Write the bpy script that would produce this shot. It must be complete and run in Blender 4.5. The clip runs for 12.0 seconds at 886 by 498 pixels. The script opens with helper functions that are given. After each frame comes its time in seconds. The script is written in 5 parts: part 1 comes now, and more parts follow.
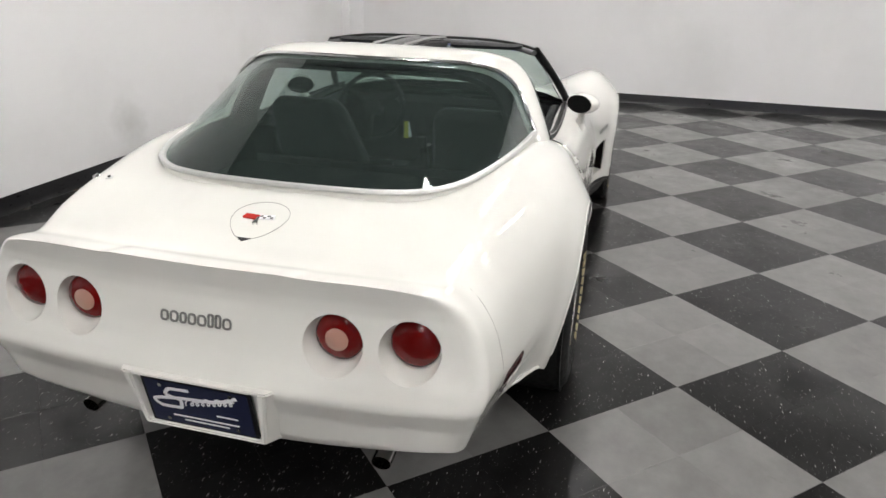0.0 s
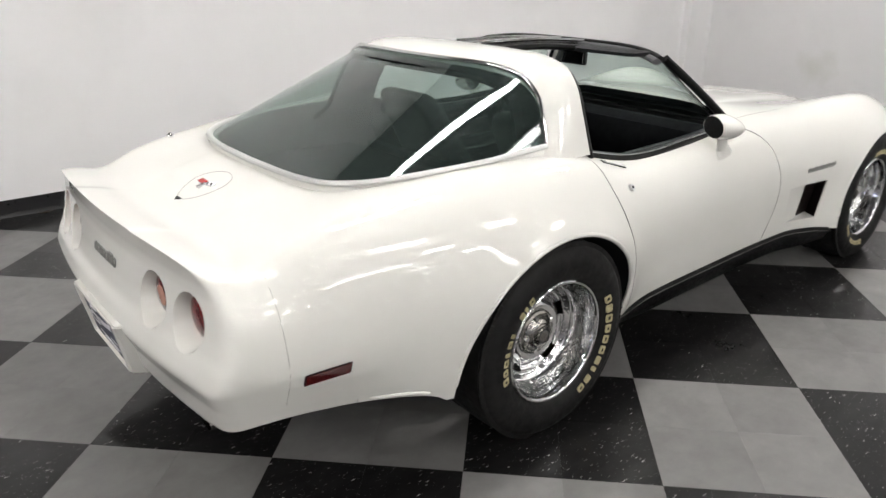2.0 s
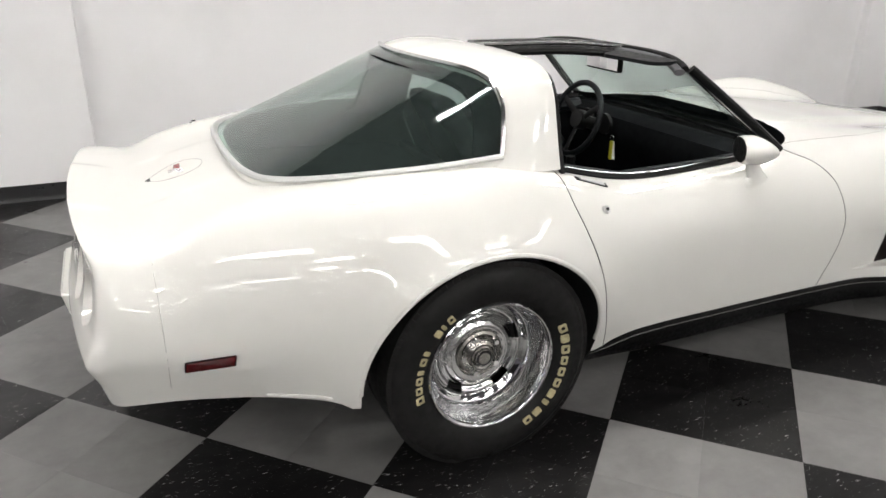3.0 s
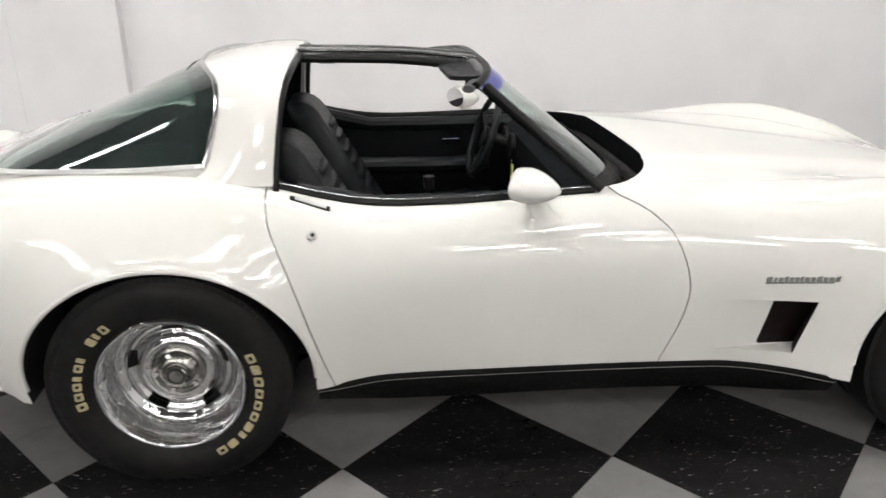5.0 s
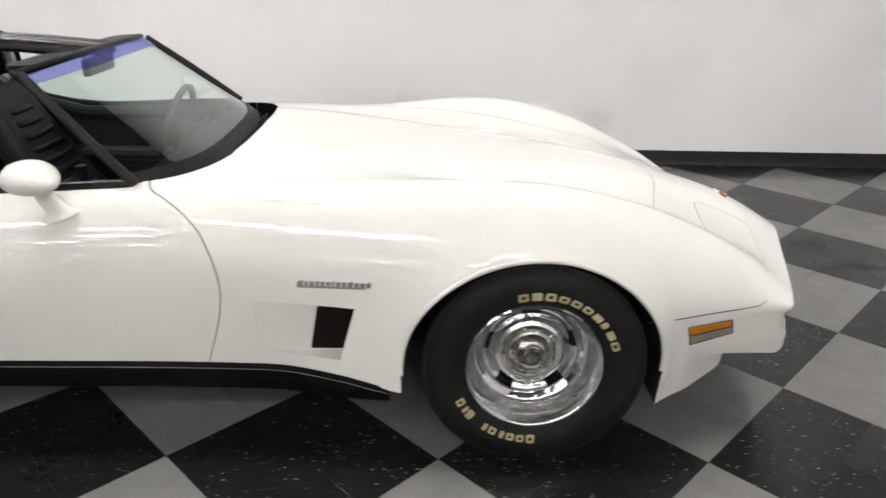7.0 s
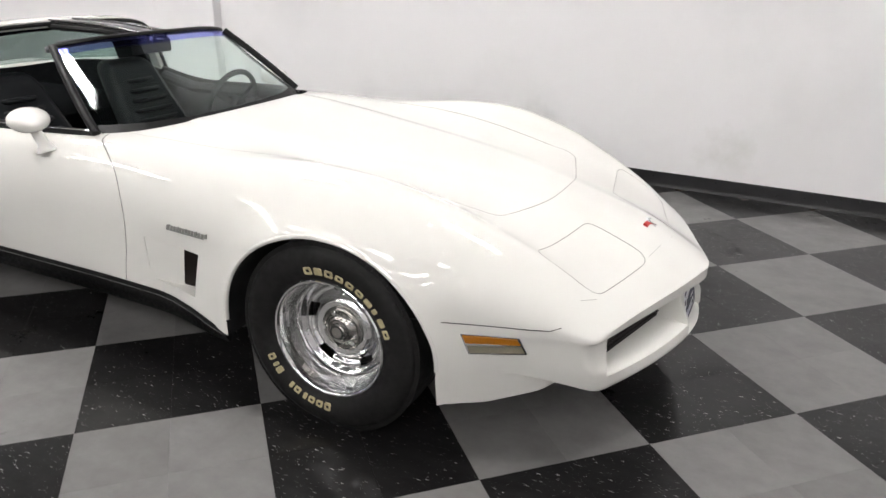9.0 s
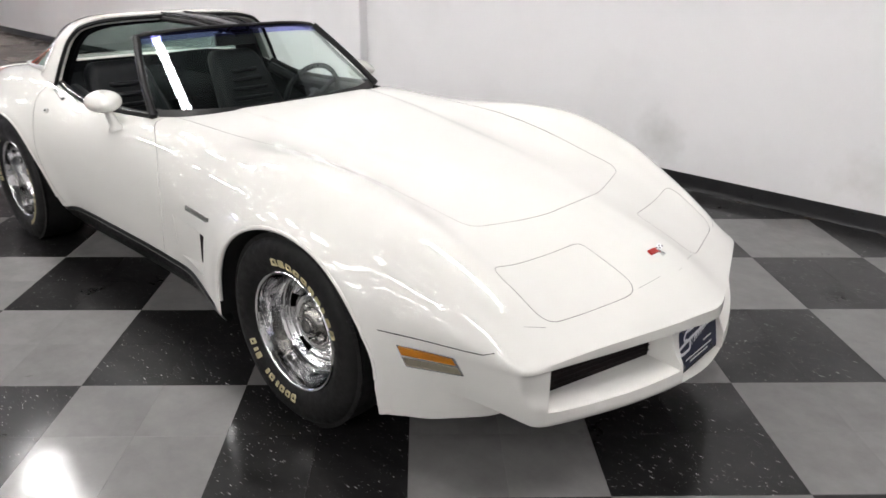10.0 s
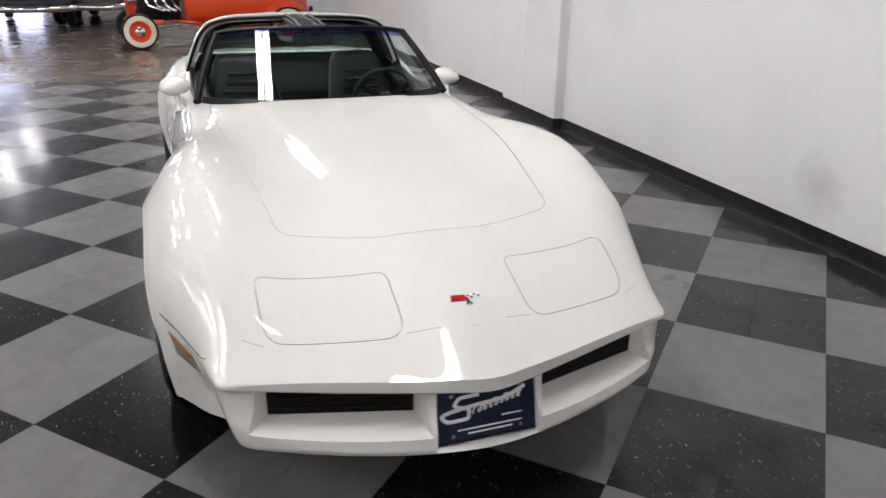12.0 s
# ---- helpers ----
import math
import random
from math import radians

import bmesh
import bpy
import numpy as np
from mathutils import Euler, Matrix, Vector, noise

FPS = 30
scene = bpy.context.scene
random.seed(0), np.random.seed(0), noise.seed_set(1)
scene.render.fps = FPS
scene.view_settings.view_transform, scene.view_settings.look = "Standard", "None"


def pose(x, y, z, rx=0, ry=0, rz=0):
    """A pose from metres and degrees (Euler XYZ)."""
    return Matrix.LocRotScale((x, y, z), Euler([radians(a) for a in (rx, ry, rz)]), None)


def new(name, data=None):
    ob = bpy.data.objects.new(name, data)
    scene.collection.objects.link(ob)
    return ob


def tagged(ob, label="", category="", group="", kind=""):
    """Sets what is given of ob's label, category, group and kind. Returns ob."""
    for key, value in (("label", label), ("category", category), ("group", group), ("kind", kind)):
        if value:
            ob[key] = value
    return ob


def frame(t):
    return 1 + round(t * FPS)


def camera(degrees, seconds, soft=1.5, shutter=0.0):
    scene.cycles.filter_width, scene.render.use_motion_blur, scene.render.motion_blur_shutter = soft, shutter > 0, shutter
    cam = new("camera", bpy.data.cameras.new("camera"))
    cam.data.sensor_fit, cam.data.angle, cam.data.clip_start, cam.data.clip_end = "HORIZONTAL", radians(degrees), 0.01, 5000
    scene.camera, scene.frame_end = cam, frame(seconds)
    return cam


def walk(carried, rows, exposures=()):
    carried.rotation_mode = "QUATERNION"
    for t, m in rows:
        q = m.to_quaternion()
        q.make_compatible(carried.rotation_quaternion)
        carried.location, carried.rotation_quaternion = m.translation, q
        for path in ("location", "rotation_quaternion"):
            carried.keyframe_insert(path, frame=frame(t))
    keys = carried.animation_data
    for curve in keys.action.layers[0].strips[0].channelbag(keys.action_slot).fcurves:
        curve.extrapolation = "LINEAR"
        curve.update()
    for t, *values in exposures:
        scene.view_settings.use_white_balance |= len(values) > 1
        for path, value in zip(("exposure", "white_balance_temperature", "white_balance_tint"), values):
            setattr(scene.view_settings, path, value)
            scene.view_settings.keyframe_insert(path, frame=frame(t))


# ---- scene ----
cam = camera(63.7, 12.0, 1.5, 0.35)
PATH = [
    (0.0, pose(-3.711, -0.986, 1.481, 68.27, -1.28, -74.68)),
    (0.5, pose(-3.572, -1.328, 1.479, 68.14, -1.08, -65.25)),
    (1.0, pose(-3.375, -1.652, 1.472, 68.23, -0.74, -56.69)),
    (1.5, pose(-3.126, -1.935, 1.470, 68.21, -0.39, -48.44)),
    (2.0, pose(-2.854, -2.153, 1.467, 68.14, -0.56, -40.24)),
    (2.5, pose(-2.522, -2.336, 1.465, 68.09, -0.47, -32.70)),
    (2.7, pose(-2.384, -2.399, 1.462, 68.10, -0.53, -29.53)),
    (4.3, pose(-1.223, -2.643, 1.482, 67.73, -1.46, -8.30)),
    (4.5, pose(-1.067, -2.658, 1.479, 67.88, -1.35, -7.59)),
    (5.0, pose(-0.669, -2.671, 1.460, 68.35, -0.81, -6.02)),
    (5.5, pose(-0.300, -2.670, 1.472, 67.90, -0.65, -3.45)),
    (6.0, pose(0.101, -2.670, 1.468, 68.00, -0.76, -3.63)),
    (6.5, pose(0.501, -2.676, 1.477, 67.66, -0.86, -2.61)),
    (7.0, pose(0.912, -2.698, 1.490, 67.33, -0.98, -0.99)),
    (7.5, pose(1.317, -2.698, 1.494, 67.24, -1.24, 2.62)),
    (7.7, pose(1.491, -2.707, 1.493, 67.35, -1.02, 5.76)),
    (9.3, pose(2.646, -2.423, 1.488, 67.73, -1.12, 30.72)),
    (9.5, pose(2.750, -2.327, 1.497, 67.44, -1.10, 33.91)),
    (10.0, pose(3.014, -2.049, 1.491, 67.62, -0.70, 42.63)),
    (10.5, pose(3.253, -1.741, 1.490, 68.04, -0.29, 51.32)),
    (11.0, pose(3.471, -1.399, 1.490, 68.32, -0.18, 58.20)),
    (11.5, pose(3.656, -1.050, 1.497, 68.06, -0.63, 65.10)),
    (12.0, pose(3.768, -0.666, 1.493, 68.05, -0.76, 70.81)),
]
walk(cam, PATH, [(0, 1.40, 6500, 9), (2.5, 1.46, 6500, 9.5), (4.5, 1.50, 6500, 10), (7.5, 1.51, 6500, 10.5), (9.5, 1.57, 6430, 11.5), (10.5, 1.47, 6390, 12), (12, 1.31, 6360, 12.5)])

# ---------- light ----------
world = bpy.data.worlds.new("world")
scene.world = world
world.use_nodes = True
world.node_tree.nodes["Background"].inputs[0].default_value = (.8, .85, 1.0, 1)
world.node_tree.nodes["Background"].inputs[1].default_value = .05
PARITY = 0

# ---------- helpers for building ----------
def link(name, verts, faces, mat, parent=None, label="", smooth=True, sharp=35, mats=None):
    me = bpy.data.meshes.new(name)
    me.from_pydata([tuple(v) for v in verts], [], faces)
    me.validate()
    bm = bmesh.new()
    bm.from_mesh(me)
    bmesh.ops.recalc_face_normals(bm, faces=bm.faces)
    bm.to_mesh(me)
    bm.free()
    return finish(name, me, mat, parent, label, smooth, sharp)


def finish(name, me, mat, parent=None, label="", smooth=True, sharp=35):
    if mat is not None:
        me.materials.clear()
        me.materials.append(mat)
    me.polygons.foreach_set("use_smooth", [smooth] * len(me.polygons))
    if smooth:
        me.set_sharp_from_angle(angle=radians(sharp))
    ob = new(name, me)
    ob.parent = parent
    if label:
        ob["label"] = label
    return ob


def part(name, bm, mat, parent, label="", smooth=True, sharp=35):
    me = bpy.data.meshes.new(name)
    bmesh.ops.recalc_face_normals(bm, faces=bm.faces)
    bm.to_mesh(me)
    bm.free()
    return finish(name, me, mat, parent, label, smooth, sharp)


def box_bm(x0, y0, z0, x1, y1, z1, bevel=0.0, seg=2, bm=None):
    bm = bm or bmesh.new()
    r = bmesh.ops.create_cube(bm, size=1)
    for v in r["verts"]:
        v.co = ((x0 + x1) / 2 + v.co.x * (x1 - x0), (y0 + y1) / 2 + v.co.y * (y1 - y0), (z0 + z1) / 2 + v.co.z * (z1 - z0))
    if bevel:
        bmesh.ops.bevel(bm, geom=list({e for v in r["verts"] for e in v.link_edges}), offset=bevel, segments=seg, profile=0.6, affect="EDGES")
    return bm


def lathe(profile, seg=64, skip=None):
    """Turns (r, y) pairs about the y axis."""
    verts, faces = [], []
    n = len(profile)
    for k in range(seg):
        a = 2 * math.pi * k / seg
        for r, y in profile:
            verts.append((r * math.cos(a), y, r * math.sin(a)))
    for k in range(seg):
        for i in range(n - 1):
            if skip and skip(profile[i], profile[i + 1], 2 * math.pi * (k + 0.5) / seg):
                continue
            a, b = k * n + i, ((k + 1) % seg) * n + i
            faces.append((a, a + 1, b + 1, b))
    return verts, faces


def curve_at(knots):
    """A smooth curve through (x, value) knots that never overshoots."""
    xs, ys = np.array([k[0] for k in knots], float), np.array([k[1] for k in knots], float)
    h, d = np.diff(xs), np.diff(ys) / np.diff(xs)
    m = np.empty(len(xs))
    m[0], m[-1] = d[0], d[-1]
    for i in range(1, len(xs) - 1):
        if d[i - 1] * d[i] <= 0:
            m[i] = 0
        else:
            w1, w2 = 2 * h[i] + h[i - 1], h[i] + 2 * h[i - 1]
            m[i] = (w1 + w2) / (w1 / d[i - 1] + w2 / d[i])

    def f(x):
        x = np.clip(x, xs[0], xs[-1])
        i = np.clip(np.searchsorted(xs, x) - 1, 0, len(xs) - 2)
        t = (x - xs[i]) / h[i]
        return ((1 + 2 * t) * (1 - t) ** 2 * ys[i] + t * (1 - t) ** 2 * h[i] * m[i] + t * t * (3 - 2 * t) * ys[i + 1] + t * t * (t - 1) * h[i] * m[i + 1])
    return f


def eased(knots, sigma=.07):
    """The same curve with its bends eased over sigma metres along the middle of the car."""
    f = curve_at(knots)
    steps = np.linspace(-2.5, 2.5, 41)
    weight = np.exp(-steps ** 2 / 2)
    weight /= weight.sum()

    def g(x):
        width = sigma * min(1, max(0, (x + 2.0) / .35), max(0, (2.05 - x) / .35))
        return float((f(x + steps * width) * weight).sum()) if width > 1e-4 else float(f(x))
    return g


def straight(knots):
    xs, ys = [k[0] for k in knots], [k[1] for k in knots]
    return lambda x: float(np.interp(x, xs, ys))


def spline3(points, n):
    """n points along a smooth curve through 3D points."""
    p = np.array(points, float)
    s = np.concatenate([[0], np.cumsum(np.linalg.norm(np.diff(p, axis=0), axis=1))])
    q = np.linspace(0, s[-1], n)
    return np.column_stack([curve_at(list(zip(s, p[:, k])))(q) for k in range(3)])


def tube(points, radius, seg=10, squash=1.0, closed=False, up=(0, 0, 1), taper=None):
    """A pipe along points; squash flattens it along up."""
    p = [Vector(q) for q in points]
    verts, faces, n = [], [], len(p)
    for i, q in enumerate(p):
        t = (p[(i + 1) % n if closed else min(i + 1, n - 1)] - p[(i - 1) % n if closed else max(i - 1, 0)]).normalized()
        u = Vector(up)
        u = (u - t * u.dot(t)).normalized()
        v = t.cross(u)
        r = radius * (taper[i] if taper is not None else 1)
        for k in range(seg):
            a = 2 * math.pi * k / seg
            verts.append(q + v * (r * math.cos(a)) + u * (r * squash * math.sin(a)))
    for i in range(n if closed else n - 1):
        for k in range(seg):
            a, b = i * seg + k, i * seg + (k + 1) % seg
            c, d = ((i + 1) % n) * seg + (k + 1) % seg, ((i + 1) % n) * seg + k
            faces.append((a, b, c, d))
    if not closed:
        faces += [tuple(range(seg)), tuple(range((n - 1) * seg, n * seg))]
    return verts, faces


def prism(outline, axis, lo, hi):
    """A solid from a closed outline: axis 'z' takes (x, y), axis 'y' takes (x, z), axis 'x' takes (y, z)."""
    n = len(outline)
    put = {"z": lambda a, b, h: (a, b, h), "y": lambda a, b, h: (a, h, b), "x": lambda a, b, h: (h, a, b)}[axis]
    verts = [put(a, b, h) for h in (lo, hi) for a, b in outline]
    faces = [tuple(range(n)), tuple(range(2 * n - 1, n - 1, -1))] + [(i, (i + 1) % n, n + (i + 1) % n, n + i) for i in range(n)]
    return verts, faces


def rounded(poly, r, seg=5):
    """The closed 2D outline with its corners rounded; r is one radius or one for each corner."""
    out, n = [], len(poly)
    rs = r if isinstance(r, (list, tuple)) else [r] * n
    for i in range(n):
        a, b, c = (Vector(poly[(i + k) % n]) for k in (-1, 0, 1))
        u, v = (a - b), (c - b)
        d = min(rs[i], 0.45 * u.length, 0.45 * v.length)
        p, q = b + u.normalized() * d, b + v.normalized() * d
        for k in range(seg + 1):
            t = k / seg
            out.append(tuple((1 - t) ** 2 * p + 2 * t * (1 - t) * b + t * t * q))
    return out


def grow(poly, d):
    """The outline moved outwards by d."""
    area = sum(poly[i][0] * poly[(i + 1) % len(poly)][1] - poly[(i + 1) % len(poly)][0] * poly[i][1] for i in range(len(poly)))
    s, out, n = (1 if area > 0 else -1), [], len(poly)
    for i in range(n):
        a, b, c = Vector(poly[i - 1]), Vector(poly[i]), Vector(poly[(i + 1) % n])
        e1, e2 = (b - a), (c - b)
        e1 = e1.normalized() if e1.length > 1e-9 else e2.normalized()
        e2 = e2.normalized() if e2.length > 1e-9 else e1
        nn = Vector((e1.y + e2.y, -e1.x - e2.x))
        nn = nn.normalized() if nn.length > 1e-9 else Vector((e1.y, -e1.x))
        out.append(tuple(b + nn * (d * s)))
    return out


def solid_mesh(verts, faces):
    me = bpy.data.meshes.new("solid")
    me.from_pydata([tuple(v) for v in verts], [], faces)
    bm = bmesh.new()
    bm.from_mesh(me)
    bmesh.ops.recalc_face_normals(bm, faces=bm.faces)
    bm.to_mesh(me)
    bm.free()
    return me


def cut(me, cutter, operation="DIFFERENCE"):
    """The mesh after a boolean with a cutter mesh."""
    a, b = new("raw", me), new("cutter", cutter)
    m = a.modifiers.new("cut", "BOOLEAN")
    m.operation, m.object, m.solver, m.material_mode = operation, b, "EXACT", "TRANSFER"
    bpy.context.view_layer.update()
    dg = bpy.context.evaluated_depsgraph_get()
    out = bpy.data.meshes.new_from_object(a.evaluated_get(dg))
    bpy.data.objects.remove(a)
    bpy.data.objects.remove(b)
    return out


def joined(*solids):
    verts, faces = [], []
    for v, f in solids:
        k = len(verts)
        verts += list(v)
        faces += [tuple(i + k for i in q) for q in f]
    return verts, faces


def mirrored(solid):
    return [(v[0], -v[1], v[2]) for v in solid[0]], solid[1]


def empty(name, parent=None, m=None):
    ob = new(name)
    ob.parent = parent
    if m is not None:
        ob.matrix_basis = m
    return ob


# ---------- the sports car's outer form ----------
# x ahead, y to the car's left, z up; each curve is a value along the car
top_mid = curve_at([(-2.36, .800), (-2.29, .785), (-2.21, .765), (-2.1, .78), (-2.02, .805), (-1.85, .842), (-1.5, .86), (-.9, .85), (.1, .850), (.26, .866), (.6, .848), (.9, .822), (1.3, .782), (1.69, .727), (1.88, .678), (2.09, .612), (2.2, .556), (2.31, .489)])
dip_y = eased([(-2.34, .40), (0, .40), (.9, .44), (1.4, .455), (1.7, .505), (1.95, .495), (2.31, .42)])
dip_z = eased([(-2.36, .794), (-2.29, .780), (-2.21, .765), (-2.02, .803), (-1.85, .84), (-1.5, .86), (-.9, .85), (.1, .845), (.26, .860), (.6, .834), (.9, .801), (1.3, .756), (1.69, .705), (1.85, .655), (2.0, .602), (2.15, .545), (2.31, .479)])
crest_y = eased([(-2.34, .595), (-1.9, .615), (-1.5, .64), (-1.1, .66), (-.6, .68), (0, .66), (.4, .64), (.8, .655), (1.2, .664), (1.6, .632), (1.9, .595), (2.1, .585), (2.31, .590)], 0.14)
crest_z = eased([(-2.36, .778), (-2.29, .770), (-2.21, .757), (-2.04, .802), (-1.9, .842), (-1.7, .879), (-1.5, .902), (-1.25, .908), (-1.0, .892), (-.925, .862), (-.8, .830), (-.72, .808), (-.62, .800), (-.45, .804), (-.3, .811), (0, .829), (.25, .838), (.6, .830), (.83, .851), (1.09, .877), (1.25, .877), (1.4, .850), (1.55, .804), (1.7, .753), (1.9, .682), (2.1, .590), (2.2, .530), (2.31, .470)], 0.08)
wide_y = eased([(-2.37, .725), (-2.2, .737), (-2.1, .746), (-1.98, .764), (-1.65, .842), (-1.3, .886), (-1.1, .874), (-.85, .836), (-.5, .803), (0, .792), (.3, .788), (.6, .812), (.9, .864), (1.2, .890), (1.45, .878), (1.7, .824), (1.9, .776), (2.1, .728), (2.31, .69)], 0.13)
wide_z = eased([(-2.37, .535), (-2.0, .50), (-1.6, .55), (-1.25, .56), (-.5, .535), (.3, .53), (1.2, .55), (1.6, .505), (1.9, .485), (2.31, .455)], 0.16)
low_y = curve_at([(-2.34, .672), (-2.0, .70), (-1.667, .785), (-1.25, .81), (-.85, .768), (-.5, .768), (0, .766), (.4, .775), (.83, .855), (1.2, .86), (1.645, .81), (1.9, .715), (2.31, .643)])
low_z = curve_at([(-2.37, .358), (-2.16, .345), (-1.96, .325), (-1.77, .30), (-1.71, .285), (-1.667, .262), (-1.25, .27), (-.85, .255), (-.62, .287), (-.45, .291), (.2, .291), (.45, .291), (.64, .282), (.78, .260), (.84, .250), (1.2, .20), (1.60, .180), (1.69, .180), (1.735, .196), (1.762, .236), (1.775, .280), (1.85, .288), (1.96, .292), (2.1, .284), (2.31, .266)])
ridge_y = eased([(-2.36, .22), (-.1, .22), (.26, .36), (.6, .32), (.9, .265), (1.15, .22), (1.5, .15), (1.75, .10), (2.31, .10)])
fold_z = straight([(-2.40, .497), (-2.30, .488), (-2.10, .455), (-1.80, .425), (2.4, .425)])
sag = curve_at([(-2.37, .038), (-2.15, .035), (-1.9, .0), (2.31, 0)])
tail_x = straight([(.30, -2.315), (.35, -2.346), (.43, -2.366), (.490, -2.392), (.505, -2.391), (.545, -2.376), (.575, -2.361), (.62, -2.348), (.67, -2.338), (.71, -2.332), (.74, -2.333), (.77, -2.339), (.80, -2.346)])
nose_x = curve_at([(.25, 2.278), (.264, 2.300), (.280, 2.311), (.33, 2.312), (.37, 2.298), (.43, 2.290), (.444, 2.300), (.452, 2.312), (.51, 2.312)])
TAIL0, NOSE0, TAIL1, NOSE1 = -2.02, 1.62, -2.36, 2.305


def bow_back(y):
    return .050 * (abs(y) / .65) ** 2.0


def bow_front(y, z=.5):
    """A shallow V at the beak that rounds off towards the foot of the bumper."""
    f = min(1, max(0, (z - .28) / .17))
    return f * .347 * (math.sqrt(y * y + .0025) - .05) + (1 - f) * .207 * (abs(y) / .645) ** 1.7


def corner(d, r):
    """How far a plan corner of radius r draws in the side, d from the end."""
    return 0 if d >= r else r - math.sqrt(max(r * r - (r - d) ** 2, 0))


def tuck(s):
    return .38 + .17 * min(1, max(0, (-1.75 - s) / .3)) + .07 * min(1, max(0, (s - 1.65) / .2))


def flank_y(s, z, w, ly):
    """The flank carried down to its lowest edge behind the front bumper."""
    u = max(0, (wide_z(s) - z) / (wide_z(s) - .18))
    return w - (w - ly) * u ** (math.log(tuck(s)) / math.log(.55))


def half_section(s, nt, ns):
    """Points from the middle of the top to the foot of the side."""
    w, cy, cz, wz, ly, lz = wide_y(s), crest_y(s), crest_z(s), wide_z(s), low_y(s), low_z(s)
    if s < TAIL0:
        g = corner(s - TAIL1, .042)
    else:
        g = corner(NOSE1 - s, .032)
    w, cy, ly = w - g, cy - g * .6, ly - g
    k_low = tuck(s)
    if 1.68 < s < 1.93:
        b = min(1, max(0, (1.93 - s) / .12))
        ly = ly + b * (flank_y(s, lz, w, ly) - ly)
    tm, dz_, ry = top_mid(s), dip_z(s), ridge_y(s)
    ctrl = [(0, tm), (ry, tm * .95 + dz_ * .05), (ry + .32 * (dip_y(s) - ry), tm * .23 + dz_ * .77), (dip_y(s), dz_), (cy, cz), (cy + .58 * (w - cy), cz - .25 * (cz - wz)),
            (cy + .89 * (w - cy), cz - .62 * (cz - wz)), (w, wz), (w - k_low * (w - ly), wz + .55 * (lz - wz)), (ly, lz)]
    fy, fz = curve_at([(i, c[0]) for i, c in enumerate(ctrl)]), curve_at([(i, c[1]) for i, c in enumerate(ctrl)])
    ts = np.concatenate([np.linspace(0, 4, nt + 1), np.linspace(4, 9, ns + 1)[1:]])
    # ease the bends round the section, with its ends held
    steps = np.linspace(-2.5, 2.5, 25)
    weight = np.exp(-steps ** 2 / 2)
    weight /= weight.sum()
    width = .38 * min(1, max(.25, (s + 2.15) / .35)) * np.minimum(1, np.minimum(ts / 1.2, (9 - ts) / 1.2))
    at = ts[:, None] + steps[None, :] * width[:, None]
    sec = np.column_stack([(fy(at) * weight).sum(axis=1), (fz(at) * weight).sum(axis=1)])
    # towards the tail the flank folds in below a crease that runs on from the bumper
    b = min(1, max(0, (-1.80 - s) / .22))
    if b:
        b = b * b * (3 - 2 * b)
        j, side = int(ns * .70), sec[nt:].copy()
        zc = fold_z(s)
        u = np.arange(ns + 1)
        upper, lower = u <= j, u > j
        z = side[:, 1].copy()
        z[upper] = z[0] + (z[upper] - z[0]) * (zc - z[0]) / (z[j] - z[0])
        z[lower] = zc + (lz - zc) * (u[lower] - j) / (ns - j)
        y = np.interp(-z, -side[:, 1], side[:, 0])
        yc = w - .010
        f = np.clip((wz - z) / max(wz - zc, .01), 0, 1)
        y[upper] = np.maximum(y[upper], np.where(z[upper] < wz, w - .010 * f[upper], y[upper]))
        y[lower] = yc + (ly - yc) * (zc - z[lower]) / (zc - lz)
        sec[nt:, 0] += b * (y - side[:, 0])
        sec[nt:, 1] += b * (z - side[:, 1])
    return sec


ARCHES = ((-1.245, .41, .363), (1.237, .402, .358))


def flare(x, z):
    """How far the rolled wheel-arch flare stands out from the flank."""
    out = 0
    for xc, rx, rz in ARCHES:
        d = .38 * (math.hypot((x - xc) / rx, (z - .33) / rz) - 1)
        out = max(out, .015 * math.exp(-(max(d, 0) / .062) ** 2))
    return out


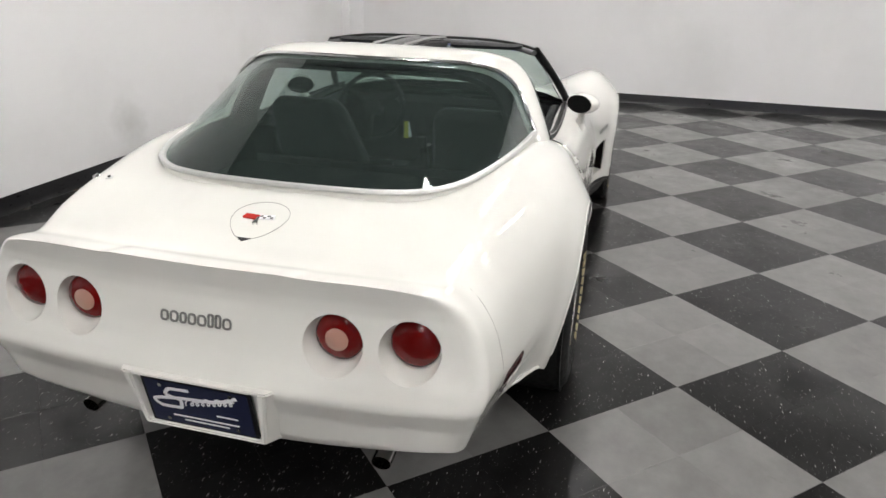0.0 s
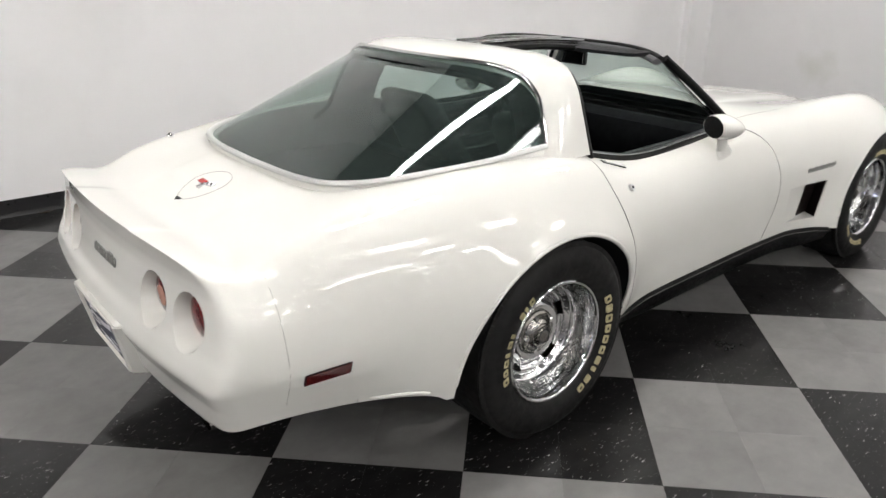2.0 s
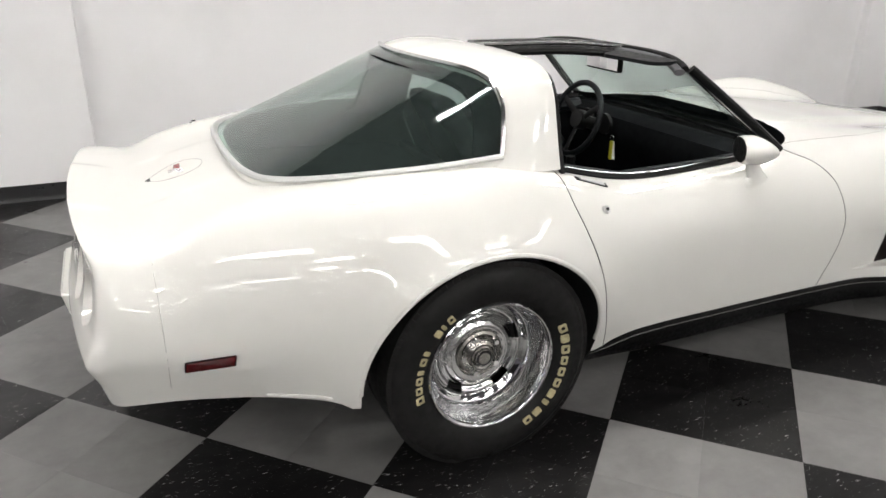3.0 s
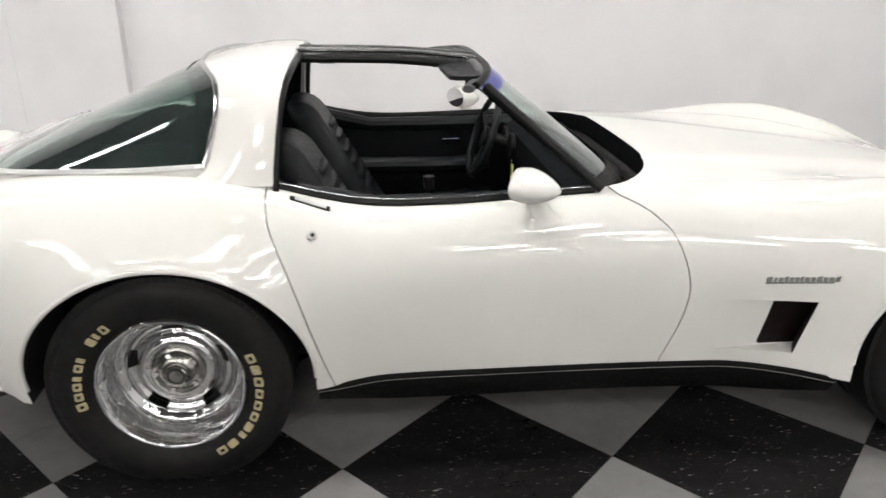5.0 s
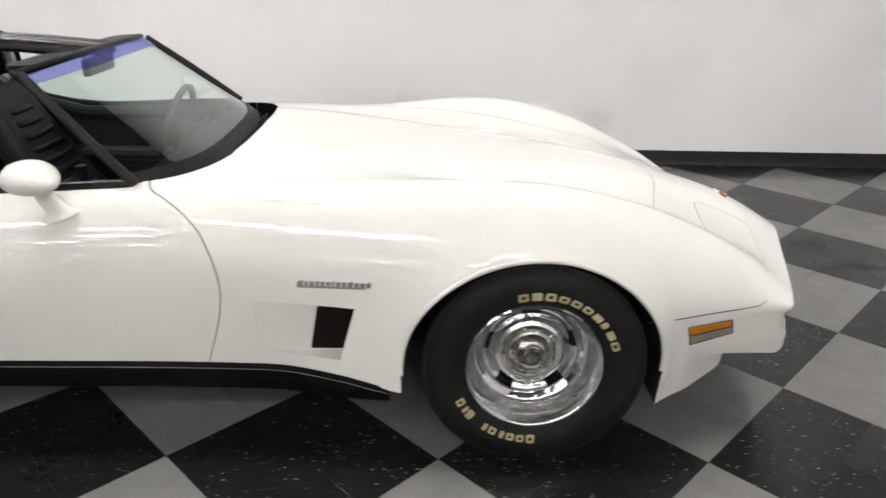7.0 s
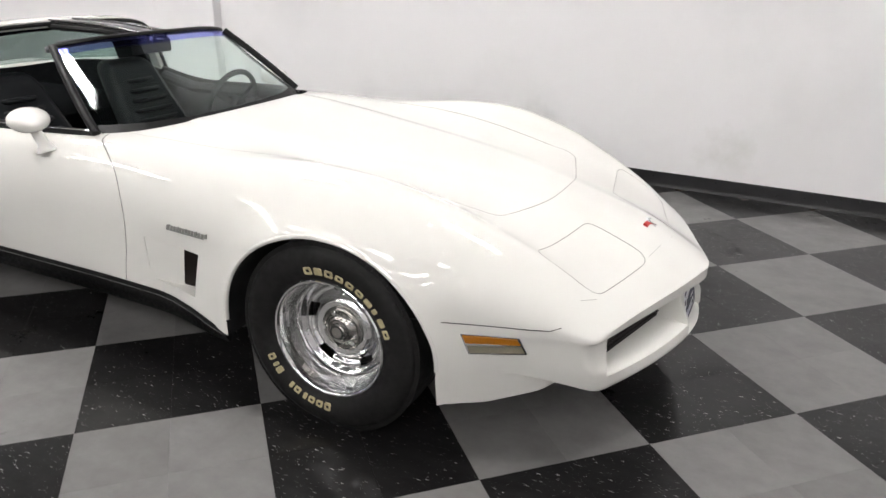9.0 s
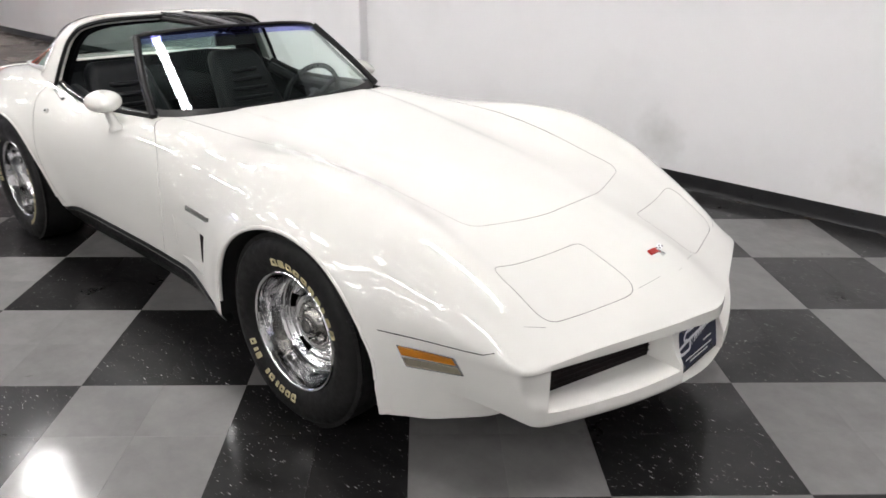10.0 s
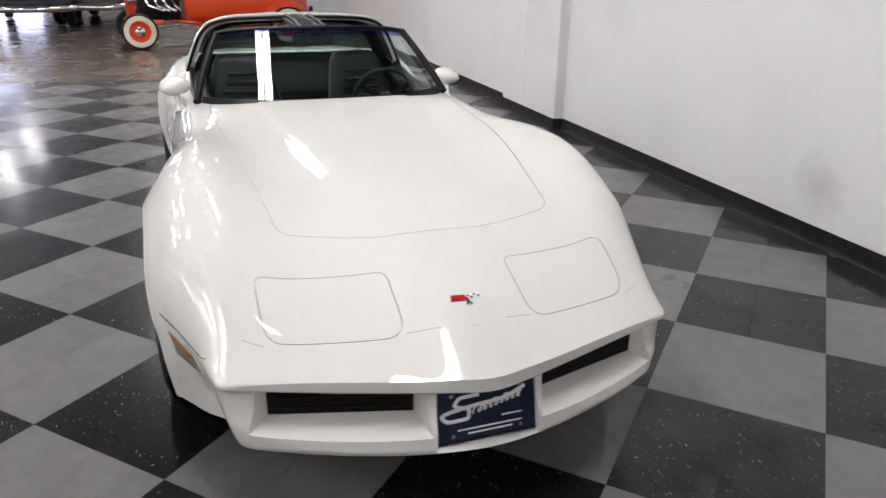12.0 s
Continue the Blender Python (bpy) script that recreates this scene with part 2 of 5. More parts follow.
def body_solid():
    nt, ns = 24, 48
    st = list(np.linspace(TAIL0, NOSE0, 128))
    tail = [TAIL0 + (TAIL1 - TAIL0) * (1 - (1 - u) ** 1.7) for u in np.linspace(0, 1, 18)[1:]]
    nose = [NOSE0 + (NOSE1 - NOSE0) * (1 - (1 - u) ** 1.6) for u in np.linspace(0, 1, 24)[1:]]
    st = sorted(tail + st + nose + [1.715, 1.735, 1.75, 1.762, 1.769, 1.776, 1.79])
    verts, key = [], {}

    def place(s, y, z):
        if s < TAIL0:
            u = (s - TAIL0) / (TAIL1 - TAIL0)
            x = TAIL0 + (tail_x(z) + bow_back(y) - TAIL0) * u
        elif s > NOSE0:
            u = (s - NOSE0) / (NOSE1 - NOSE0)
            x = NOSE0 + (nose_x(z) - bow_front(y, z) - NOSE0) * u
        else:
            x = s
        return (x, y, z)

    def add(k, p):
        if k not in key:
            key[k] = len(verts)
            verts.append(p)
        return key[k]

    S = len(st)
    secs = [half_section(s, nt, ns) for s in st]
    # ids: ('t', a, i) top, i from -nt to nt; ('s', a, side, j) side, j from 0 to ns; ('b', a, i) underside
    def vid(kind, a, i, side=1):
        s, sec = st[a], secs[a]
        if kind == "t":
            y, z = sec[abs(i)]
            return add(("t", a, i), place(s, math.copysign(y, i) if i else 0.0, z))
        if kind == "s":
            if i == 0:
                return vid("t", a, nt * side)
            y, z = sec[nt + i]
            return add(("s", a, side, i), place(s, (y + flare(s, z)) * side, z))
        if abs(i) == nt:
            return vid("s", a, ns, 1 if i > 0 else -1)
        y, z = sec[nt + ns]
        f = sec[abs(i)][0] / sec[nt][0]
        return add(("b", a, i), place(s, math.copysign(y * f, i) if i else 0.0, z - sag(s) * (1 - f * f)))

    faces = []
    for a in range(S - 1):
        for i in range(-nt, nt):
            faces.append((vid("t", a, i), vid("t", a + 1, i), vid("t", a + 1, i + 1), vid("t", a, i + 1)))
            faces.append((vid("b", a, i), vid("b", a, i + 1), vid("b", a + 1, i + 1), vid("b", a + 1, i)))
        for side in (1, -1):
            for j in range(ns):
                faces.append((vid("s", a, j, side), vid("s", a + 1, j, side), vid("s", a + 1, j + 1, side), vid("s", a, j + 1, side)))
    for a in (0, S - 1):
        sec, s = secs[a], st[a]

        def cid(i, j):
            if j == 0:
                return vid("t", a, i)
            if abs(i) == nt:
                return vid("s", a, j, 1 if i > 0 else -1)
            if j == ns:
                return vid("b", a, i)
            f = sec[abs(i)][0] / sec[nt][0]
            zi = sec[abs(i)][1] - sec[nt][1]
            z = sec[nt + j][1] + zi * (1 - j / ns) ** 2 - sag(s) * (1 - f * f) * (j / ns) ** 2
            y = math.copysign(sec[nt + j][0] * f, i) if i else 0.0
            return add(("c", a, i, j), place(s, y, z))
        for i in range(-nt, nt):
            for j in range(ns):
                faces.append((cid(i, j), cid(i + 1, j), cid(i + 1, j + 1), cid(i, j + 1)))
    return verts, faces


# ---------- materials ----------
def material(name, color, rough=0.5, metal=0.0, coat=0.0, coat_rough=0.03, spec=0.5, trans=0.0, ior=1.45, emit=0.0):
    m = bpy.data.materials.new(name)
    m.use_nodes = True
    b = m.node_tree.nodes["Principled BSDF"]
    b.inputs["Base Color"].default_value = (*color, 1)
    b.inputs["Roughness"].default_value = rough
    b.inputs["Metallic"].default_value = metal
    b.inputs["Coat Weight"].default_value = coat
    b.inputs["Coat Roughness"].default_value = coat_rough
    b.inputs["Specular IOR Level"].default_value = spec
    b.inputs["Transmission Weight"].default_value = trans
    b.inputs["IOR"].default_value = ior
    if emit:
        b.inputs["Emission Color"].default_value = (*color, 1)
        b.inputs["Emission Strength"].default_value = emit
    return m


def node(m, kind, **values):
    n = m.node_tree.nodes.new(kind)
    for k, v in values.items():
        n.inputs[k.replace("_", " ")].default_value = v
    return n


def wire(m, a, b):
    m.node_tree.links.new(a, b)


def shader(m):
    return m.node_tree.nodes["Principled BSDF"]


def noise_of(m, scale, detail=4.0, rough=0.55, stretch=None):
    co = m.node_tree.nodes.new("ShaderNodeTexCoord")
    n = node(m, "ShaderNodeTexNoise", Scale=scale, Detail=detail, Roughness=rough)
    if stretch:
        mp = m.node_tree.nodes.new("ShaderNodeMapping")
        mp.inputs["Scale"].default_value = stretch
        wire(m, co.outputs["Object"], mp.inputs["Vector"])
        wire(m, mp.outputs["Vector"], n.inputs["Vector"])
    else:
        wire(m, co.outputs["Object"], n.inputs["Vector"])
    return n


def ramp(m, source, stops):
    r = m.node_tree.nodes.new("ShaderNodeValToRGB")
    e = r.color_ramp.elements
    e[0].position, e[0].color = stops[0][0], (*stops[0][1], 1)
    e[1].position, e[1].color = stops[-1][0], (*stops[-1][1], 1)
    for p, c in stops[1:-1]:
        q = e.new(p)
        q.color = (*c, 1)
    wire(m, source, r.inputs["Fac"])
    return r


def bumped(m, source, strength, distance=0.002, coat=False):
    b = node(m, "ShaderNodeBump", Strength=strength, Distance=distance)
    wire(m, source, b.inputs["Height"])
    wire(m, b.outputs["Normal"], shader(m).inputs["Normal"])
    if coat:
        wire(m, b.outputs["Normal"], shader(m).inputs["Coat Normal"])
    return b


def grey(v):
    return (v, v, v)


def varied(m, base, spread, scale, rough=None):
    """Slight stains in colour and, where given, in gloss."""
    n = noise_of(m, scale)
    lo, hi = tuple(c * (1 - spread) for c in base), tuple(min(1, c * (1 + spread)) for c in base)
    r = ramp(m, n.outputs["Fac"], [(.3, lo), (.7, hi)])
    wire(m, r.outputs["Color"], shader(m).inputs["Base Color"])
    if rough:
        q = ramp(m, noise_of(m, scale * 3.1).outputs["Fac"], [(.3, grey(rough[0])), (.7, grey(rough[1]))])
        wire(m, q.outputs["Color"], shader(m).inputs["Roughness"])
    return m


PAINT = material("white_paint", (.80, .79, .76), rough=.7, spec=.1, coat=1.0, coat_rough=.02)
varied(PAINT, (.695, .687, .652), .012, 3.0)
bumped(PAINT, noise_of(PAINT, 260, 2).outputs["Fac"], .004, .0006, True)
# grey on the white panel edges: the gaps' shade, put into the colour
FACING = material("shut_face_shade", (.20, .195, .185), rough=.6)
LINING = varied(material("black_interior", (.007, .0076, .0084), rough=.9, spec=.03), (.005, .0055, .006), .3, 30)
UNDER = varied(material("underbody_black", (.008, .008, .008), rough=.85), (.008, .008, .008), .4, 12)
RUBBER = varied(material("tyre_rubber", (.009, .0088, .0085), rough=.6, spec=.25), (.009, .0088, .0085), .25, 14, (.5, .7))
bumped(RUBBER, noise_of(RUBBER, 320, 3).outputs["Fac"], .15, .001)
LETTER = varied(material("tyre_letter", (.42, .37, .22), rough=.7, spec=.2), (.42, .37, .22), .2, 60)
CHROME = material("chrome", (.80, .80, .80), rough=.04, metal=1.0)
bumped(CHROME, noise_of(CHROME, 30, 2).outputs["Fac"], .05, .002)
DULL_CHROME = material("worn_chrome", (.62, .62, .62), rough=.16, metal=1.0)
bumped(DULL_CHROME, noise_of(DULL_CHROME, 120, 3).outputs["Fac"], .10, .001)
RIM_CHROME = material("rim_chrome", (.60, .60, .60), rough=.07, metal=1.0)
_w = RIM_CHROME.node_tree.nodes.new("ShaderNodeTexWave")
_w.wave_type, _w.rings_direction = "RINGS", "Y"
_w.inputs["Scale"].default_value, _w.inputs["Distortion"].default_value = 24.0, 1.2
_w.inputs["Detail Scale"].default_value = 3.0
wire(RIM_CHROME, RIM_CHROME.node_tree.nodes.new("ShaderNodeTexCoord").outputs["Object"], _w.inputs["Vector"])
_b = bumped(RIM_CHROME, _w.outputs["Fac"], .30, .0022)
_b2 = node(RIM_CHROME, "ShaderNodeBump", Strength=.30, Distance=.004)
wire(RIM_CHROME, noise_of(RIM_CHROME, 48, 2).outputs["Fac"], _b2.inputs["Height"])
wire(RIM_CHROME, _b2.outputs["Normal"], _b.inputs["Normal"])
LIGHT_METAL = material("pale_metal", (.55, .55, .54), rough=.35, metal=.4)
CAP = material("cap_metal", (.30, .29, .27), rough=.2, metal=1.0)
TRIM = varied(material("satin_black_trim", (.006, .006, .006), rough=.4, spec=.22), (.006, .006, .006), .3, 25, (.3, .55))
GLOSS_BLACK = varied(material("gloss_black_panel", (.02, .02, .021), rough=.22, coat=.4), (.02, .02, .021), .2, 18, (.18, .3))
LEATHER = varied(material("black_leather", (.0055, .0064, .0074), rough=.42, spec=.22), (.0055, .0064, .0074), .25, 18, (.36, .55))
bumped(LEATHER, noise_of(LEATHER, 240, 4).outputs["Fac"], .25, .0015)
GREY_PLASTIC = varied(material("grey_visor", (.10, .10, .105), rough=.5), (.10, .10, .105), .15, 20)
GLASS = material("clear_tinted_glass", (.80, .93, .88), rough=.0, trans=1.0, ior=1.45)
SMOKED = material("green_tinted_rear_glass", (.36, .46, .43), rough=.0, trans=.975, ior=1.45)
TINT = material("blue_tinted_band", (.46, .45, .95), rough=.0, trans=1.0, ior=1.1)
MIRROR = material("mirror_glass", (.75, .75, .76), rough=.015, metal=1.0)
RED_LENS = material("red_lens", (.11, .0008, .001), rough=.12, spec=.3, coat=.35)
bumped(RED_LENS, noise_of(RED_LENS, 90, 1).outputs["Fac"], .25, .003)
REVERSE_LENS = material("pale_pink_lens", (.42, .22, .17), rough=.15, coat=1.0)
bumped(REVERSE_LENS, noise_of(REVERSE_LENS, 140, 1).outputs["Fac"], .3, .003)
AMBER = material("amber_lens", (.42, .15, .008), rough=.2, spec=.3, coat=.3)
bumped(AMBER, noise_of(AMBER, 150, 1, stretch=(3, 1, .3)).outputs["Fac"], .4, .003)
SMOKE_LENS = material("smoky_clear_lens", (.20, .18, .13), rough=.2, spec=.3, coat=.3)
bumped(SMOKE_LENS, noise_of(SMOKE_LENS, 150, 1, stretch=(3, 1, .3)).outputs["Fac"], .4, .003)
DARK_RED = material("dark_red_reflector", (.07, .004, .005), rough=.2, coat=1.0)
PLATE_BLUE = varied(material("navy_plate", (.012, .016, .045), rough=.4, spec=.2, coat=.15), (.012, .016, .045), .1, 40)
PLATE_WHITE = material("plate_white", (.78, .78, .80), rough=.4)
GRILLE = varied(material("dark_grille", (.006, .003, .0025), rough=.5, spec=.2), (.006, .003, .0025), .3, 40)
EMBLEM_RED = material("emblem_red", (.45, .02, .015), rough=.25, coat=.6)
SCRIPT = material("script_metal", (.20, .20, .19), rough=.4, metal=.3)
EXHAUST = material("exhaust_steel", (.34, .33, .32), rough=.16, metal=1.0)
TAG = material("yellow_key_tag", (.55, .50, .04), rough=.5)
CONCRETE = varied(material("sealed_concrete", (.090, .064, .047), rough=.28), (.090, .064, .047), .2, .5, (.2, .32))
ORANGE = varied(material("orange_red_paint", (.74, .062, .010), rough=.3, coat=.8), (.74, .062, .010), .04, 3)
WHITEWALL = varied(material("whitewall_rubber", (.66, .62, .52), rough=.6), (.66, .62, .52), .08, 12)
NAVY = varied(material("dark_blue_paint", (.012, .014, .03), rough=.22, coat=1.0), (.012, .014, .03), .1, 3)
MAROON = varied(material("maroon_paint", (.05, .006, .008), rough=.25, coat=1.0), (.05, .006, .008), .1, 3)
TUBE = material("lit_tube", (1.0, .975, .95), emit=24)
DIFFUSER = material("lit_diffuser", (1.0, .975, .95), emit=9.8)
FIXTURE = material("white_enamel_fixture", (.75, .75, .74), rough=.4)
DAYLIGHT = material("daylight_backdrop", (.68, .70, 1.0), emit=3.2)

WALL = material("white_wall_paint", (.74, .725, .71), rough=.6)
_n = noise_of(WALL, .7, 6)
_s = ramp(WALL, _n.outputs["Fac"], [(.32, (.71, .702, .702)), (.5, (.775, .765, .77)), (.75, (.785, .775, .78))])
_g = WALL.node_tree.nodes.new("ShaderNodeNewGeometry")
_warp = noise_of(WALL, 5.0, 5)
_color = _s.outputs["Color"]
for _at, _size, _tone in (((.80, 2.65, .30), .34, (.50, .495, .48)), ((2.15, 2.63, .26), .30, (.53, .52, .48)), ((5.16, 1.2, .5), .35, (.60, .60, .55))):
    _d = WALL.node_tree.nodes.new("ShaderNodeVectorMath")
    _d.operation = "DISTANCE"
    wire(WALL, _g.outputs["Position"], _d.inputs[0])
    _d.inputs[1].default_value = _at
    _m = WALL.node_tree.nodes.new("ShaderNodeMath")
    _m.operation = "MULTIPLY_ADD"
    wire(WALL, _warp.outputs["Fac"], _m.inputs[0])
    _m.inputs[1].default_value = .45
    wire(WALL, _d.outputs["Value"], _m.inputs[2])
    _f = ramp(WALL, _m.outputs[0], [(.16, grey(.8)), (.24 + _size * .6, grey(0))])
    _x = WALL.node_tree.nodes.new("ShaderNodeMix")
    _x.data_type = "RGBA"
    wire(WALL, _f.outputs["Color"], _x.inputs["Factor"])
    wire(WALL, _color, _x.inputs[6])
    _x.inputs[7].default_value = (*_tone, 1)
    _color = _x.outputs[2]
wire(WALL, _color, shader(WALL).inputs["Base Color"])
bumped(WALL, noise_of(WALL, 90, 4).outputs["Fac"], .12, .002)
# unseen ceiling, set dark to hold down its reflection in the glass
CEILING = varied(material("dark_ceiling_paint", (.10, .10, .105), rough=.8), (.10, .10, .105), .1, .8)
BASE = varied(material("black_vinyl_base", (.009, .009, .010), rough=.35), (.009, .009, .010), .3, 9, (.25, .5))

SPECK = material("black_speckled_tile", (.014, .0135, .013), rough=.14)
GREYTILE = material("grey_mottled_tile", (.20, .195, .185), rough=.14)


def tile_material(m, base, spread, chips):
    """Vinyl composition tile: a mottled ground with drawn-out chips, scuffs in the gloss."""
    nt = m.node_tree
    info = nt.nodes.new("ShaderNodeObjectInfo")
    isl = nt.nodes.new("ShaderNodeNewGeometry")
    co = nt.nodes.new("ShaderNodeTexCoord")
    add = nt.nodes.new("ShaderNodeMath")
    add.operation = "ADD"
    wire(m, info.outputs["Random"], add.inputs[0])
    wire(m, isl.outputs["Random Per Island"], add.inputs[1])
    mul = nt.nodes.new("ShaderNodeMath")
    mul.operation = "MULTIPLY"
    mul.inputs[1].default_value = 37.0
    wire(m, add.outputs[0], mul.inputs[0])
    mp = nt.nodes.new("ShaderNodeMapping")
    mp.inputs["Scale"].default_value = (1.0, 2.6, 1.0) if chips else (1.0, 1.15, 1.0)
    wire(m, isl.outputs["Position"], mp.inputs["Vector"])
    comb = nt.nodes.new("ShaderNodeCombineXYZ")
    wire(m, mul.outputs[0], comb.inputs[0])
    wire(m, mul.outputs[0], comb.inputs[1])
    wire(m, comb.outputs[0], mp.inputs["Location"])
    cloud = node(m, "ShaderNodeTexNoise", Scale=7.0, Detail=6.0, Roughness=.65)
    wire(m, mp.outputs["Vector"], cloud.inputs["Vector"])
    ground = ramp(m, cloud.outputs["Fac"], [(.3, tuple(c * (1 - spread) for c in base)), (.72, tuple(c * (1 + spread) for c in base))])
    color = ground.outputs["Color"]
    if chips:
        thick = node(m, "ShaderNodeTexNoise", Scale=4.5, Detail=3.0)
        wire(m, mp.outputs["Vector"], thick.inputs["Vector"])
        for scale, turn, lo, hi, tone, few in ((22.0, .5, .21, .14, (.62, .62, .61), .73), (31.0, 1.9, .20, .13, (.54, .54, .53), .69), (60.0, 1.2, .20, .12, (.34, .34, .335), .69)):
            way = nt.nodes.new("ShaderNodeMapping")
            way.inputs["Rotation"].default_value = (0, 0, turn)
            way.inputs["Scale"].default_value = (1.0, 2.9, 1.0)
            wire(m, mp.outputs["Vector"], way.inputs["Vector"])
            warp = node(m, "ShaderNodeTexNoise", Scale=scale * .9, Detail=2.0)
            wire(m, mp.outputs["Vector"], warp.inputs["Vector"])
            mixv = nt.nodes.new("ShaderNodeMix")
            mixv.data_type = "VECTOR"
            mixv.inputs["Factor"].default_value = .012
            wire(m, way.outputs["Vector"], mixv.inputs[4])
            wire(m, warp.outputs["Color"], mixv.inputs[5])
            vor = node(m, "ShaderNodeTexVoronoi", Scale=scale, Randomness=1.0)
            wire(m, mixv.outputs[1], vor.inputs["Vector"])
            spot = ramp(m, vor.outputs["Distance"], [(hi, grey(1)), (lo, grey(0))])
            some = ramp(m, vor.outputs["Color"], [(few, grey(0)), (few + .1, grey(1))])
            patch = ramp(m, thick.outputs["Fac"], [(.36, grey(.15)), (.62, grey(1))])
            last = spot.outputs["Color"]
            for other in (some, patch):
                both = nt.nodes.new("ShaderNodeMath")
                both.operation = "MULTIPLY"
                wire(m, last, both.inputs[0])
                wire(m, other.outputs["Color"], both.inputs[1])
                last = both.outputs[0]
            mix = nt.nodes.new("ShaderNodeMix")
            mix.data_type = "RGBA"
            wire(m, last, mix.inputs["Factor"])
            wire(m, color, mix.inputs[6])
            mix.inputs[7].default_value = (*tone, 1)
            color = mix.outputs[2]
    tint = nt.nodes.new("ShaderNodeHueSaturation")
    val = ramp(m, info.outputs["Random"], [(0, grey(.9)), (1, grey(1.1))])
    wire(m, val.outputs["Color"], tint.inputs["Value"])
    wire(m, color, tint.inputs["Color"])
    wire(m, tint.outputs["Color"], shader(m).inputs["Base Color"])
    scuff = node(m, "ShaderNodeTexNoise", Scale=2.3, Detail=7.0, Roughness=.7)
    wire(m, isl.outputs["Position"], scuff.inputs["Vector"])
    haze = ramp(m, scuff.outputs["Fac"], [(.35, grey(.27)), (.65, grey(.40))])
    wire(m, haze.outputs["Color"], shader(m).inputs["Roughness"])
    shader(m).inputs["Specular IOR Level"].default_value = .08
    # a worn wax film over the vinyl
    gloss = ramp(m, scuff.outputs["Fac"], [(.35, grey(.08)), (.52, grey(.14)), (.70, grey(.26))])
    wire(m, gloss.outputs["Color"], shader(m).inputs["Coat Roughness"])
    worn = node(m, "ShaderNodeTexNoise", Scale=5.5, Detail=8.0, Roughness=.72)
    wire(m, isl.outputs["Position"], worn.inputs["Vector"])
    film = ramp(m, worn.outputs["Fac"], [(.36, grey(.10)), (.60, grey(.78))])
    wire(m, film.outputs["Color"], shader(m).inputs["Coat Weight"])
    ripple = node(m, "ShaderNodeTexNoise", Scale=13.0, Detail=6.0)
    wire(m, isl.outputs["Position"], ripple.inputs["Vector"])
    bumped(m, ripple.outputs["Fac"], .17, .004, True)


tile_material(SPECK, (.0088, .0084, .0084), .35, True)
tile_material(GREYTILE, (.155, .152, .148), .13, False)


# ---------- the room ----------
ROOM = -.815          # the building's axes, turned against the car's
GRID = -45.815        # the floor tiles' axes
TILE = .3048
WALL_Y, FRONT_X, REAR_X, FAR_Y, HIGH = 2.66, 5.16, -24.0, -18.0, 4.4


def turned(ob, deg=ROOM):
    ob.matrix_basis = pose(0, 0, 0, 0, 0, deg) @ ob.matrix_basis
    return ob


def slab(name, box, mat, parent=None, label="", bevel=0.004):
    ob = part(name, box_bm(*box, bevel=bevel, seg=1), mat, parent, label, smooth=False)
    return ob


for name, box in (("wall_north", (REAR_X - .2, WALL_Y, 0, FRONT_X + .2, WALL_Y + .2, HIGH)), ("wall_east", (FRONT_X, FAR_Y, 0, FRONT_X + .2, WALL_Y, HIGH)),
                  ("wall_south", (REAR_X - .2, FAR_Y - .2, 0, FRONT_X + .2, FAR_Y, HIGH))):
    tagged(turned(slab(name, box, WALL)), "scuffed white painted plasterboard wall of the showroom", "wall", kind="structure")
# the end wall has a wide doorway to daylight
west = empty("wall_west")
tagged(west, "white painted end wall with a bright open doorway", "wall", kind="structure")
for box in ((REAR_X - .2, FAR_Y, 0, REAR_X, -7.6, HIGH), (REAR_X - .2, -5.4, 0, REAR_X, WALL_Y, HIGH), (REAR_X - .2, -7.6, 2.5, REAR_X, -5.4, HIGH)):
    slab("wall_panel", box, WALL, west)
turned(west)
tagged(turned(slab("backdrop", (REAR_X - .6, -8.6, .0, REAR_X - .55, -4.4, 2.9), DAYLIGHT)), "bright overcast daylight outside the open doorway", "sky", kind="structure")
tagged(turned(slab("ceiling", (REAR_X - .2, FAR_Y - .2, HIGH, FRONT_X + .2, WALL_Y + .2, HIGH + .1), CEILING)), "dark grey painted showroom ceiling", "ceiling", kind="structure")
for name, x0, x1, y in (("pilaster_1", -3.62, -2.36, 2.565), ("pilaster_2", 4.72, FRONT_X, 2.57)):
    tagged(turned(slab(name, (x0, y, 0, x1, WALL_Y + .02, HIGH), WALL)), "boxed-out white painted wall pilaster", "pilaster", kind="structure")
# a panel joint on the pilaster
tagged(turned(slab("trim", (-3.10, 2.561, .11, -3.08, 2.57, HIGH), WALL, bevel=.002)), "white painted joint strip on the pilaster", "trim", kind="structure")


def baseboard(x0, y0, x1, y1):
    """Black vinyl base with a rounded top, from one plan point to another; the wall is on the left."""
    a, b = Vector((x0, y0, 0)), Vector((x1, y1, 0))
    t = (b - a).normalized()
    n = Vector((-t.y, t.x, 0))
    prof = [(0, 0), (.016, 0), (.012, .008), (.006, .03), (.005, .095), (.003, .104), (0, .106)]
    verts = [tuple(p - n * d + Vector((0, 0, z))) for p in (a, b) for d, z in prof]
    k = len(prof)
    faces = [(i, i + 1, k + i + 1, k + i) for i in range(k - 1)] + [tuple(range(k)), tuple(range(2 * k - 1, k - 1, -1))]
    return turned(tagged(link("baseboard", verts, faces, BASE, sharp=25), "black vinyl cove base along the foot of the wall", "baseboard", kind="structure"))


